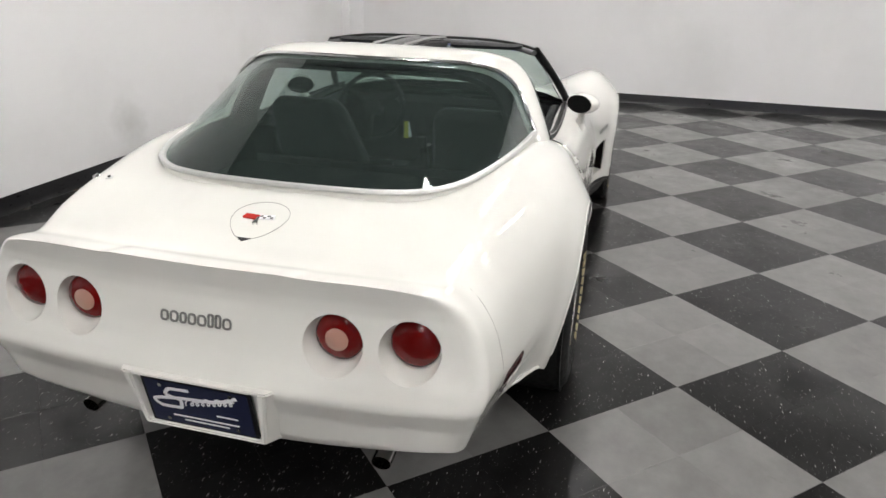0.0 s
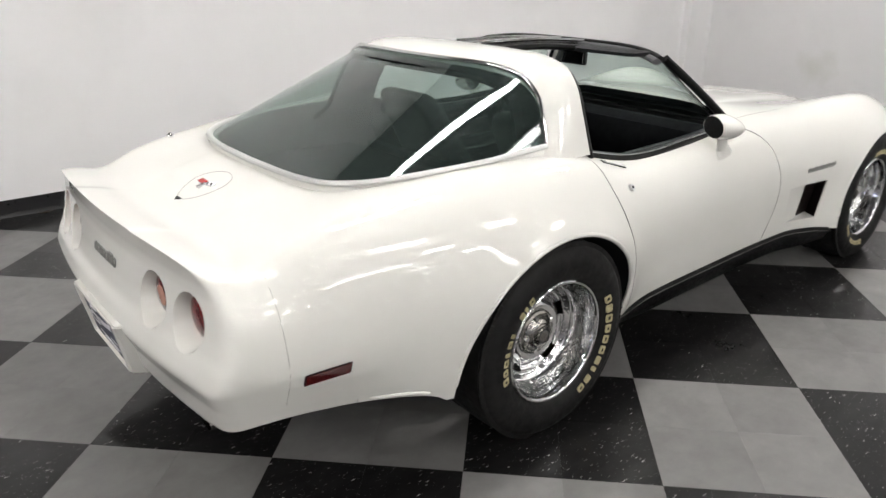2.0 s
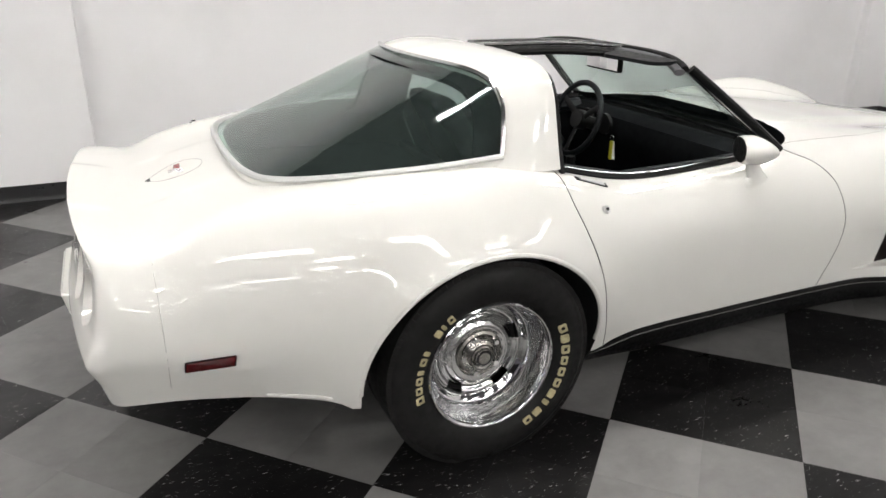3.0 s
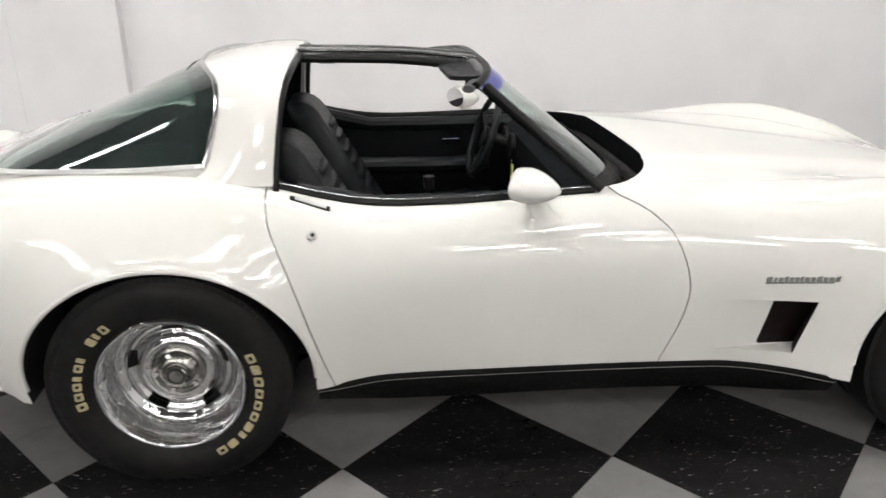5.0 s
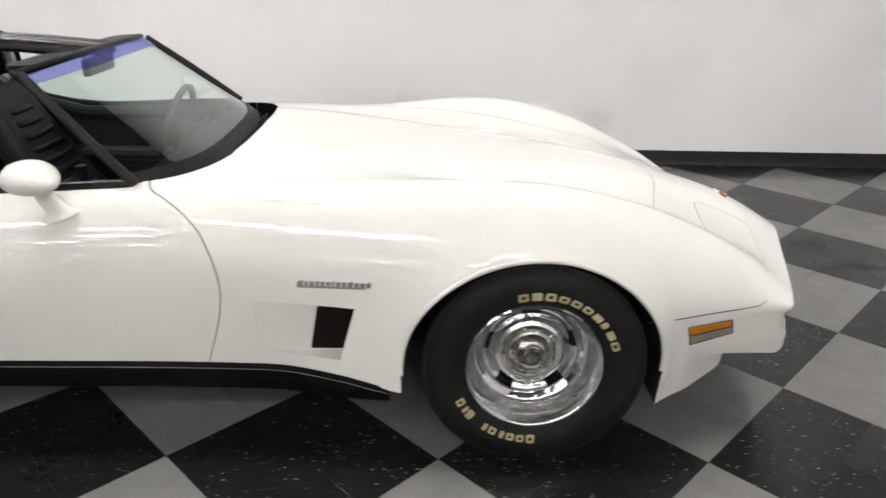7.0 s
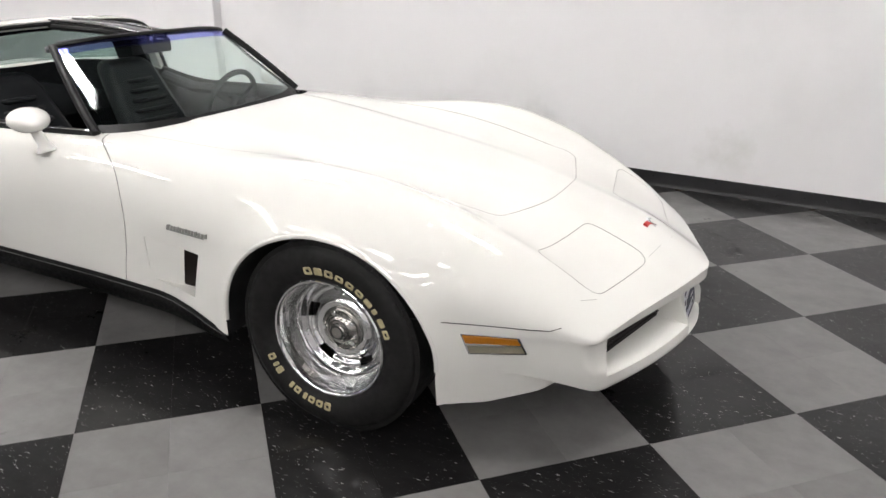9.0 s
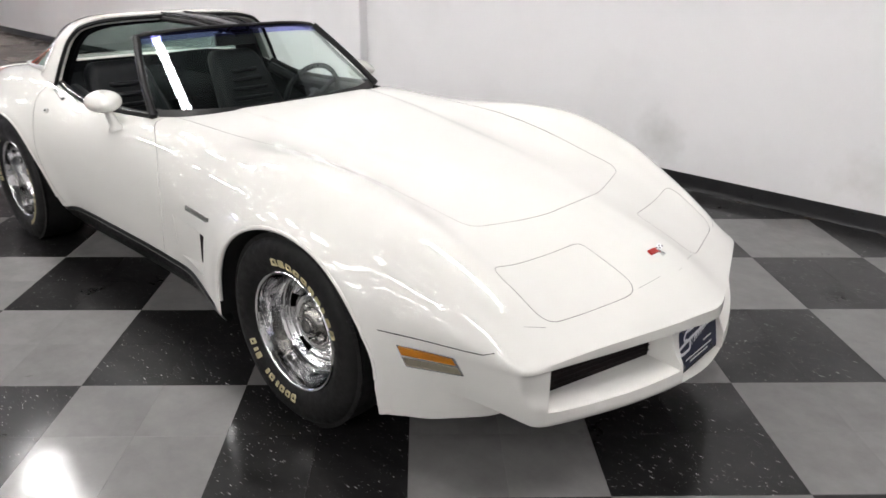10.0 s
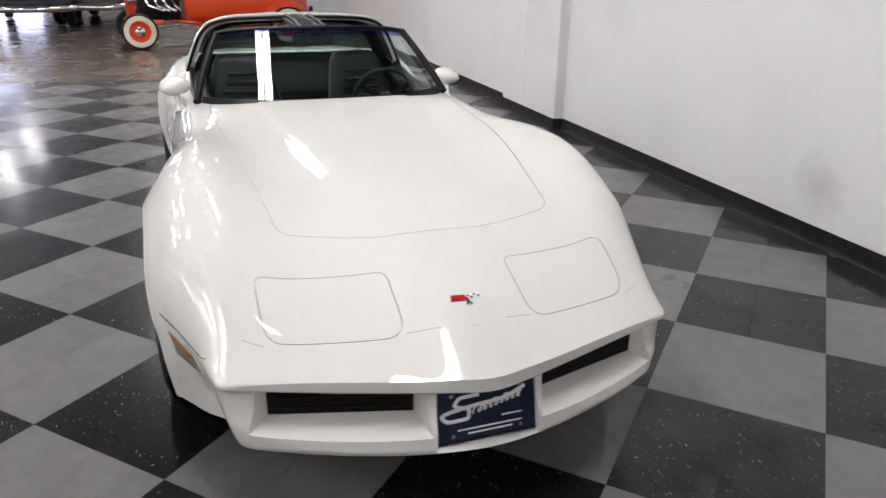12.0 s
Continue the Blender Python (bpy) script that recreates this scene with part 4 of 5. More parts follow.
# side script, vents, marker lamps
for right in (True, False):
    s = -1 if right else 1
    x = .531
    script = empty("badge_script", body)
    script["label"] = "thin grey metal script badge on the fender"
    widths = [.020, .012, .016, .012, .014, .014, .010, .016, .014, .018, .014, .016, .014]
    for k, w in enumerate(widths):
        z0 = .578 + (x - .531) * .035
        conform_side("stroke", [(x, z0), (x + w * .86, z0), (x + w, z0 + .013 + .004 * (k % 3 == 0)), (x + w * .14, z0 + .013)], .0, .003, SCRIPT, script, "", right)
        x += w + .0025
    conform_side("underline", [(.531, .573), (.735, .580), (.735, .583), (.531, .576)], .0, .003, SCRIPT, script, "", right)
    # front marker: bright frame, amber over clear
    mk = conform_side("marker_lamp", rounded([(1.705, .451), (1.870, .445), (1.891, .383), (1.727, .377)], .004, 2), .0, .003, DULL_CHROME, body, "framed marker lamp, amber over clear", right)
    conform_side("amber_lens", [(1.712, .446), (1.865, .440), (1.873, .419), (1.720, .419)], .0, .006, AMBER, mk, "amber lens", right)
    conform_side("clear_lens", [(1.723, .411), (1.876, .412), (1.885, .389), (1.731, .383)], .0, .006, SMOKE_LENS, mk, "smoky clear lens", right)
    mk = conform_side("side_reflector", rounded([(-2.106, .490), (-1.976, .495), (-1.980, .459), (-2.108, .454)], .004, 2), .0, .002, TRIM, body, "dark red rear side reflector", right)
    conform_side("red_lens", [(-2.102, .487), (-1.980, .492), (-1.984, .462), (-2.104, .457)], .0, .005, DARK_RED, mk, "", right)
    # black grille in the floor of the scoop behind the wheel
    hole = rounded([(.556, .350), (.692, .344), (.736, .511), (.586, .512)], .010, 3)
    n = len(hole)
    verts = [(x, s * (scoop_floor(x, z) + d), z) for d in (.003, -.02) for x, z in hole]
    link("side_vent", verts, [tuple(range(n)), tuple(range(2 * n - 1, n - 1, -1))] + [(i, (i + 1) % n, n + (i + 1) % n, n + i) for i in range(n)], GRILLE, body, "black slanted air vent behind the front wheel", smooth=False)
    # black liner on the scoop's front wall
    near, far = [], []
    for inside, outside in zip(SCOOP[1:3], ((.548, 1.0, .332), (.598, 1.0, .520))):
        a, b = Vector(inside), Vector(outside)
        hit = [q for q in (a.lerp(b, k / 60) for k in range(61)) if q.y < abs(side_at(min(max(q.x, .2), .9), min(max(q.z, .36), .505), right)[0].y) - .004]
        near.append(a + Vector((-.003, 0, 0)))
        far.append(hit[-1] + Vector((-.003, 0, 0)))
    quad = [near[0], near[1], far[1], far[0]]
    link("vent_liner", [(q.x + d, s * q.y, q.z) for d in (0, .006) for q in quad], [(0, 1, 2, 3), (7, 6, 5, 4), (0, 4, 5, 1), (1, 5, 6, 2), (2, 6, 7, 3), (3, 7, 4, 0)], GRILLE, body, "black liner of the vent", smooth=False)
    # shut line across the flanks where the bumper covers meet the body
    for pts in ([(1.555, .495), (1.66, .487), (1.78, .482), (1.90, .478), (1.955, .480), (1.985, .492)],):
        line = [side_at(a, b, right)[0] for a, b in pts]
        link("seam", *tube(line, .0016, 6), TRIM, body, "thin shut line")
    line = [side_at(-2.145, z, right)[0] for z in np.linspace(.74, .40, 14)]
    link("seam", *tube(line, .0007, 6), FACING, body, "thin shut line")

# the bumper cover's seam across the nose, and the aerial's mount and the lid's finger tab on the rear deck
for s in (-1, 1):
    for pts in ([(2.172, .004), (2.150, .10), (2.128, .185)], [(2.046, .556), (2.030, .585), (2.012, .612)]):
        line = [top_at(a, s * b)[0] for a, b in pts]
        link("seam", *tube(line, .0007, 6), FACING, body, "thin shut line")
mount = conform_top("aerial_mount", [(-1.90 + .012 * math.cos(a), .58 + .012 * math.sin(a)) for a in np.linspace(0, 2 * math.pi, 20, endpoint=False)], 0, .003, LIGHT_METAL, body, "round grey aerial mount")
conform_top("plug", [(-1.90 + .005 * math.cos(a), .58 + .005 * math.sin(a)) for a in np.linspace(0, 2 * math.pi, 16, endpoint=False)], 0, .006, TRIM, mount, "dark plug in the middle")
conform_top("finger_tab", [(-2.102, .020), (-2.102, -.020), (-2.118, 0)], 0, .002, TRIM, body, "dark finger tab under the fuel lid")

# a rolled lip along the foot of the rear corners
for s in (-1, 1):
    pts = []
    for x in np.linspace(-2.27, -1.73, 24):
        hit = next((q for q in (side_at(x, z, s < 0)[0] for z in np.arange(.24, .40, .004)) if q is not None and abs(q.y) > .5), None)
        if hit is not None:
            pts.append(hit + Vector((0, s * .001, .010)))
    link("lower_lip", *tube(pts, .010, 8, squash=.7), PAINT, body, "rolled white lower edge")

# rocker panels
for s in (-1, 1):
    xs = np.linspace(-.835, .80, 40)
    rr = []
    for dy, f in ((.004, 0), (.006, .06), (.004, .16), (-.008, .45), (-.026, .92), (-.036, 1.0)):
        row = []
        for x in xs:
            zt = low_z(x) + .006
            zb = .178 + .05 * max(0, abs(x) - .6)
            row.append((x, s * (low_y(x) + dy), zt + (min(zb, zt - .012) - zt) * f))
        rr.append(np.array(row))
    rocker = link("rocker_panel", *sheet(rr, .03, (0, 0, .3)), TRIM, car, "black sill panel under the door")
    link("bead", *tube([(x, s * (low_y(x) + .007), low_z(x) - .014) for x in xs], .0011, 6), SCRIPT, rocker, "thin bright bead")
    # white lips round the wheel openings
    for xc, rx, rz in ARCHES:
        pts = []
        for a in np.linspace(-.05, math.pi + .05, 40):
            x, z = xc + rx * math.cos(a), .33 + rz * math.sin(a)
            p, n = side_at(xc + (rx + .006) * math.cos(a), .33 + (rz + .006) * math.sin(a), s < 0)
            if p is not None:
                pts.append(Vector((x, p.y - s * .004, z)))
        link("arch_lip", *tube(pts, .0085, 8, up=(0, 1, 0)), PAINT, body, "rolled white wheel-arch lip")

# tail lamps
for y, z in lights:
    for s in (1,):
        bx = -2.311 + bow_back(y)
        lamp = empty("tail_lamp", car, pose(bx, y, z))
        lamp["label"] = "round red tail lamp in a deep white recess"
        prof = [(0, -.014), (.02, -.0135), (.04, -.011), (.055, -.006), (.062, .002), (.064, .01)]
        turn = lambda vs: [(b, a, c) for a, b, c in vs]
        v, f = lathe(prof, 40)
        link("lens", turn(v), f, RED_LENS, lamp, "ribbed red lens")
        if abs(y) < .4:
            v, f = lathe([(0, -.019), (.022, -.018), (.030, -.014), (.031, -.004)], 32)
            link("reversing_lens", turn(v), f, REVERSE_LENS, lamp, "pale centre lens")

# rear word badge: plain letter-sized blocks
y = .108
badge = empty("rear_badge", body)
badge["label"] = "row of grey metal badge characters on the tail"
for k, w in enumerate((.024, .026, .021, .024, .026, .018, .018, .026)):
    h = .660 + .006 * (k in (5, 6))
    loop = rounded([(y - .003, .636), (y - w + .003, .636), (y - w + .003, h), (y - .003, h)], .009, 4)
    link("character", *tube([end_at(a, b, False)[0] + Vector((-.001, 0, 0)) for a, b in loop], .0034, 6, closed=True, up=(1, 0, 0)), SCRIPT, badge)
    y -= w + .0025


def flag_badge(parent, at, n, size, along):
    """Crossed flags, one red and one chequered, as small raised shapes."""
    z = Vector(n).normalized()
    x = (Vector(along) - z * Vector(along).dot(z)).normalized()
    yv = z.cross(x)
    m = Matrix((x, yv, z)).transposed().to_4x4()
    m.translation = at
    ob = empty("flag_badge", parent, m)
    ob["label"] = "small crossed-flags badge, red and chequered chrome"

    def slabm(name, out, mat, h0, h1):
        return link(name, *prism([(a * size, b * size) for a, b in out], "z", h0, h1), mat, ob, smooth=False)
    slabm("red_flag", [(-1.0, .0), (-.1, -.08), (-.02, .34), (-.92, .40)], EMBLEM_RED, -.004, .004)
    slabm("chequered_flag", [(.02, -.02), (.95, .12), (.9, .50), (.0, .36)], PLATE_WHITE, -.004, .003)
    for a in range(4):
        for b in range(2):
            if (a + b) % 2:
                x0, y0 = .06 + a * .22, .01 + b * .17 + a * .03
                slabm("square", [(x0, y0), (x0 + .17, y0 + .03), (x0 + .16, y0 + .15), (x0, y0 + .12)], TRIM, .003, .004)
    slabm("staff", [(-.15, -.5), (-.05, -.5), (.1, .1), (.0, .1)], DULL_CHROME, -.004, .005)
    slabm("staff", [(.22, -.5), (.12, -.5), (-.1, .1), (.0, .1)], DULL_CHROME, -.004, .005)
    return ob


p, n = top_at(-2.02, 0)
flag_badge(made[3], p + n * .001, n, .048, (0, -1, 0))
link("lid_ring", *tube([top_at(x, y)[0] for x, y in lid_out], .0009, 6, closed=True), SCRIPT, made[3], "fine bright edge ring")
conform_top("finger_notch", [(-2.112, -.012), (-2.112, .012), (-2.104, .014), (-2.104, -.014)], .0, .0015, TRIM, made[3], "dark finger notch")
p, n = top_at(2.09, 0)
flag_badge(body, p + n * .001, n, .046, (0, 1, 0))
p, n = top_at(-1.884, .642)
link("antenna_base", *tube([p - n * .003, p + n * .008], .014, 14, taper=[1, .7]), DULL_CHROME, body, "chrome aerial base")


def plate(m, label):
    """A dealer plate with unreadable marks as plain bars."""
    ob = empty("licence_plate", car, m)
    ob["label"] = label
    link("frame", *prism(rounded([(-.155, -.080), (.155, -.080), (.155, .080), (-.155, .080)], .008, 3), "z", -.004, .003), TRIM, ob, "black plate frame", smooth=False)
    link("plate", *prism(rounded([(-.146, -.071), (.146, -.071), (.146, .071), (-.146, .071)], .006, 3), "z", .001, .005), PLATE_BLUE, ob, "navy plate", smooth=False)
    swoosh = spline3([(-.02, .052, .0055), (-.075, .050, .0055), (-.092, .030, .0055), (-.05, .012, .0055), (-.055, -.012, .0055), (-.11, -.014, .0055), (-.13, .004, .0055), (-.06, .020, .0055), (.05, .030, .0055), (.115, .055, .0055)], 50)
    link("flourish", *tube(swoosh, .0055, 6, squash=.2), PLATE_WHITE, ob, "white flourish")
    loops = []
    for k in range(90):
        a = k / 89
        u = a * 8.5 * 2 * math.pi
        tall = .012 if int(a * 8.5) in (0, 3, 5) else .007
        loops.append((-.038 + .140 * a - .007 * math.sin(u) + .35 * tall * (1 - math.cos(u)), -.002 + .030 * a + tall * (1 - math.cos(u)), .0055))
    link("flourish", *tube(loops, .0022, 6, squash=.25), PLATE_WHITE, ob, "white looped flourish")
    for x0, x1, z in ((.045, .105, -.022), (-.085, .105, -.045), (-.055, .075, -.058)):
        link("bar", *prism([(x0, z), (x1, z), (x1, z + .0045), (x0, z + .0045)], "z", .004, .006), PLATE_WHITE, ob, smooth=False)
    for x, z in ((-.1, -.057), (.1, -.057), (-.1, .06), (.1, .06)):
        link("screw", *tube([(x, z, .003), (x, z, .008)], .006, 10, up=(1, 0, 0)), DULL_CHROME, ob)
    return ob


def facing(at, right, up):
    r, u = Vector(right).normalized(), Vector(up).normalized()
    m = Matrix((r, u, r.cross(u))).transposed().to_4x4()
    m.translation = at
    return m


plate(facing((2.256, 0, .356), (0, 1, 0), (-.027, 0, .146)), "navy dealer plate with white flourish on the nose")
plate(facing((-2.380, -.004, .420), (0, -1, 0), (-.030, 0, .146)), "navy dealer plate with white flourish on the tail")

# rear plate housing
outer_b = [(-2.26, -.240, .322), (-2.26, .240, .322), (-2.32, .262, .506), (-2.32, -.262, .506)]
outer_f = [(-2.374, -.178, .332), (-2.374, .172, .332), (-2.408, .198, .508), (-2.408, -.206, .508)]
inner_f = [(-2.378, -.168, .341), (-2.378, .162, .341), (-2.410, .172, .503), (-2.410, -.180, .503)]
inner_b = [(-2.352, -.164, .346), (-2.352, .156, .346), (-2.382, .164, .499), (-2.382, -.172, .499)]
hv = outer_b + outer_f + inner_f + inner_b
hf = [(12, 13, 14, 15)] + [(k * 4 + i, k * 4 + (i + 1) % 4, k * 4 + 4 + (i + 1) % 4, k * 4 + 4 + i) for k in range(3) for i in range(4)]
hb = bmesh.new()
hb.from_mesh(solid_mesh(hv, hf))
bmesh.ops.bevel(hb, geom=[e for e in hb.edges if e.is_manifold and e.calc_face_angle(0) > .3], offset=.005, segments=3, affect="EDGES")
part("plate_housing", hb, PAINT, car, "white moulded plate recess")

# grilles
for s in (1, -1):
    g = empty("grille", car)
    g["label"] = "dark front grille slot"
    quad = [(2.184, s * .180, .346), (2.079, s * .566, .346), (2.079, s * .566, .434), (2.184, s * .180, .436)]
    link("backing", *hexa(quad, [(x - .03, y, z) for x, y, z in quad]), GRILLE, g, smooth=False)
    for k in range(3):
        z = .364 + k * .017
        a, b = Vector((2.186, s * .182, z)), Vector((2.081, s * .562, z))
        link("slat", *tube([a, b], .0022, 6), GRILLE, g)

# air dam behind the bumper's foot
def side_y(x, z):
    return abs(side_at(x, z, True)[0].y)


half_dam = [(x, side_y(x, .30) + e) for x, e in ((1.655, -.007), (1.667, -.0015), (1.68, .0004), (1.695, .0007), (1.71, .0007), (1.725, .0007), (1.74, .0007), (1.755, .0007), (1.77, .0007), (1.785, .0004), (1.80, -.0006), (1.815, -.003), (1.84, -.010))]
half_dam += [(1.91, .655), (1.97, .52), (2.02, .30)]
dam = spline3([(x, -y, 0) for x, y in half_dam] + [(2.035, 0, 0)] + [(x, y, 0) for x, y in half_dam[::-1]], 161)
rr = []
for f in np.linspace(0, 1, 11):
    row = dam.copy()
    for i, (x, y, _) in enumerate(dam):
        foot = .180 + .035 * min(1, max(0, (x - 1.77) / .18))
        z = .36 + (foot - .36) * f
        b = min(1, max(0, (1.90 - x) / .06))
        lean = min(.20, .16 + max(0, x - 1.66))
        bulge = -(.30 - z) * lean if z < .30 else (side_y(x, z) - side_y(x, .30) if b else 0)
        bulge -= .005 if f < .05 else .001 if f < .15 else 0
        row[i] = (x - .004 * f * f * (1 - b), math.copysign(b * (abs(y) + bulge) + (1 - b) * abs(y) * (.985 - .03 * f), y), z)
    rr.append(row)
link("air_dam", *sheet(rr, .012, (1.3, 0, .25)), PAINT, car, "white air dam under the nose")

# exhaust tips
for s in (1, -1):
    v, f = tube([(-1.9, s * .44, .235), (-2.08, s * .445, .258), (-2.19, s * .448, .268), (-2.268, s * .45, .260)], .027, 16, squash=.8)
    link("exhaust_tip", v, f[:-2], EXHAUST, car, "chrome exhaust tip")

# --- wheels ---
TYRE = [(.198, .075), (.205, .092), (.222, .112), (.25, .124), (.28, .127), (.306, .122), (.324, .111), (.335, .096), (.342, .075), (.345, .0), (.342, -.07), (.335, -.092), (.32, -.11), (.28, -.125), (.22, -.11), (.198, -.075)]
RIM = [(.207, .094), (.211, .100), (.213, .106), (.209, .110), (.203, .108), (.198, .098), (.195, .085), (.192, .070), (.190, .055), (.188, .038), (.184, .024), (.179, .016), (.174, .016), (.169, .012), (.164, .004), (.158, .000), (.153, .002), (.148, .006), (.142, .005), (.136, -.001), (.130, -.005), (.124, -.003), (.116, .005), (.108, .013), (.100, .018), (.092, .018), (.086, .015), (.080, .015)]
HUB = [(.082, -.004), (.082, .012), (.078, .020), (.070, .024), (.062, .022), (.058, .026), (.050, .036), (.042, .040), (.036, .038), (.031, .040), (.030, .048), (.026, .052), (0, .053)]


def slots(p, q, a):
    r = (p[0] + q[0]) / 2
    return .128 < r < .150 and abs(((a + .3) * 5 / (2 * math.pi)) % 1 - .5) < .165


def wheel(x, right, spin):
    s = -1 if right else 1
    y = s * (.862 - .126)
    ob = empty("wheel", car, pose(x, y, .325))
    ob["label"] = "chrome slotted wheel with raised pale sidewall marks" if right else "chrome slotted wheel"
    turn = lambda vs: [(a, b * s, c) for a, b, c in vs]
    v, f = lathe(TYRE, 96)
    # the tread sits flat on the floor
    tyre = link("tyre", [(a, b * s, max(c, -.325)) for a, b, c in v], f, RUBBER, ob, "black radial tyre", sharp=50)
    tv_, tf_ = [], []
    for k in range(96):
        a = 2 * math.pi * k / 96
        for yy in (-.098, .098):
            c, d = math.cos(a), math.sin(a)
            u, w = -math.sin(a) * .0105, math.cos(a) * .0105
            base = len(tv_)
            for r, dy in ((.326, .008), (.3435, -.006)):
                for t in (-1, 1):
                    tv_.append((r * c + u * t, yy + math.copysign(dy, yy), max(r * d + w * t, -.324)))
            tv_ += [(p[0] * .97, p[1] - math.copysign(.02, yy), p[2] * .97) for p in tv_[base:base + 4]]
            tf_ += [(base, base + 1, base + 3, base + 2), (base, base + 4, base + 5, base + 1), (base + 2, base + 3, base + 7, base + 6), (base, base + 2, base + 6, base + 4), (base + 1, base + 5, base + 7, base + 3)]
    tagged(link("tread", turn(tv_), tf_, RUBBER, tyre, smooth=False), kind="stuff")
    v, f = lathe(RIM, 100, slots)
    rim = link("rim", turn(v), f, RIM_CHROME, ob, "polished chrome rally rim", sharp=50)
    v, f = lathe(HUB, 48)
    link("centre_cap", turn(v), f, CAP, rim, "dull metal centre cap")
    for k in range(5):
        a = 2 * math.pi * (k + .5) / 5
        v, f = tube([(.062 * math.cos(a), s * .018, .062 * math.sin(a)), (.062 * math.cos(a), s * .036, .062 * math.sin(a))], .008, 8)
        link("lug_nut", v, f, CHROME, rim)
    v, f = lathe([(.0, .046), (.024, .0535), (.027, .0515), (.027, .046)], 24)
    link("cap_badge", turn(v), f, TRIM, rim)
    v, f = lathe([(0, -.03), (.15, -.03), (.16, -.04), (.16, -.06), (.19, -.065), (.197, -.072)], 40)
    link("brake_drum", turn(v), f, UNDER, ob)
    if right:
        yy = curve_at([(.205, .092), (.222, .112), (.25, .124), (.28, .126), (.302, .119)])

        def mark(a, w, h, hollow):
            """One letter-sized block, solid or with an open middle."""
            ring = lambda k: [(du * w * k, dr * h * k) for du, dr in ((-.5, -.36), (-.36, -.5), (.36, -.5), (.5, -.36), (.5, .36), (.36, .5), (-.36, .5), (-.5, .36))]
            out = []
            for k in ((1, .45) if hollow else (1,)):
                for lift in (.0018, -.003):
                    for du, dr in ring(k):
                        r = .250 + dr
                        b = a - du / r
                        out.append((r * math.cos(b), -(float(yy(r)) + lift), r * math.sin(b)))
            side = lambda o: [(o + i, o + (i + 1) % 8, o + 8 + (i + 1) % 8, o + 8 + i) for i in range(8)]
            faces = side(0)
            if hollow:
                faces += side(16) + [(i, (i + 1) % 8, 16 + (i + 1) % 8, 16 + i) for i in range(8)]
            else:
                faces += [tuple(range(8))]
            return out, faces
        first = True
        for start, pitch, shapes in ((105, .0400, (2, 3, 2, 1, 1, 1, 0, -1, 0, 1)), (273, .0330, (2, 1, 1, -1, 1, -1)), (222, .0290, (3, -1, 2))):
            a = start + spin
            for k in shapes:
                w = pitch * (.42 if k < 0 else .76)
                v, f = mark(radians(a - math.degrees(w / .25) / 2), w, .027 if k > 1 else .022, k in (1, 2))
                link("sidewall_mark", v, f, LETTER, tyre, "raised pale sidewall block" if first else "", smooth=False)
                first = False
                a -= math.degrees((w + pitch * .24 + (.2 * pitch if k < 0 else 0)) / .25)
    return ob


for x, spin in ((-1.245, -80), (1.242, 0)):
    wheel(x, True, spin)
    wheel(x, False, spin)

# --- cabin ---
def seat(y):
    ob = empty("seat", car, pose(.005, y, -.03))
    ob["label"] = "black leather bucket seat with ribbed centre"
    bm = box_bm(-.62, -.24, .34, -.08, .24, .50, .05, 4)
    for v in bm.verts:
        v.co.z += .10 * (v.co.x + .35) - .03 * (1 - (v.co.y / .24) ** 2)
    part("cushion", bm, LEATHER, ob)
    bm = bmesh.new()
    box_bm(-.09, -.235, 0, .05, .235, .57, .066, 6, bm)
    for v in bm.verts:
        t = v.co.z / .57
        v.co.y *= 1 - .42 * (max(0, t - .5) / .5) ** 1.3
        v.co.x += -.02 * (1 - (v.co.y / .24) ** 2) * (v.co.x > 0)
        v.co = Vector((-.60 - .32 * t + v.co.x, v.co.y, .42 + v.co.z * .98))
    part("backrest", bm, LEATHER, ob)
    for k in range(8):
        z = .52 + k * .050
        x = -.60 - .32 * (z - .42) / .56 + .036
        w = .13 - .05 * max(0, k - 4) / 3
        v, f = tube([(x - .012, -w, z), (x, -w * .8, z), (x + .003, 0, z), (x, w * .8, z), (x - .012, w, z)], .016, 10, squash=.8)
        link("rib", v, f, LEATHER, ob)
    for k in range(5):
        x = -.50 + k * .075
        v, f = tube([(x, -.13, .485 + .10 * (x + .35)), (x, .13, .485 + .10 * (x + .35))], .022, 8)
        link("rib", v, f, LEATHER, ob)
    v, f = tube([(-.86, .20, .80), (-.68, .235, .55)], .012, 6)
    link("belt", v, f, TRIM, ob)


seat(-.36), seat(.36)
dash_prof = [(.16, .79), (.10, .805), (.03, .81), (-.03, .79), (-.05, .73), (-.03, .66), (.0, .58), (.02, .50), (.05, .45)]
rr = [np.array([(x, y * (1.0), z) for x, z in dash_prof]) for y in np.linspace(-.60, .60, 9)]
link("dashboard", *sheet(rr, .03, (.3, 0, .4)), LINING, car, "black padded dashboard")
for y in (.28, .42):
    v, f = tube([(-.045, y, .755), (-.062, y, .755)], .05, 20, up=(0, 1, 0))
    link("gauge", v, f, TRIM, car, "round black gauge")
bm = box_bm(-1.0, -.11, .32, -.10, .11, .54, .03, 3)
console = part("centre_console", bm, LINING, car, "black centre console")
link("shifter", *tube([(-.42, 0, .53), (-.43, 0, .66)], .010, 8), DULL_CHROME, console, "chrome shifter")
v, f = tube([(-.43, 0, .65), (-.432, 0, .70)], .022, 10)
link("shift_knob", v, f, TRIM, console)
sw = empty("steering_wheel", car, pose(-.165, .36, .775, 0, -72, 0))
sw["label"] = "black three-spoke steering wheel"
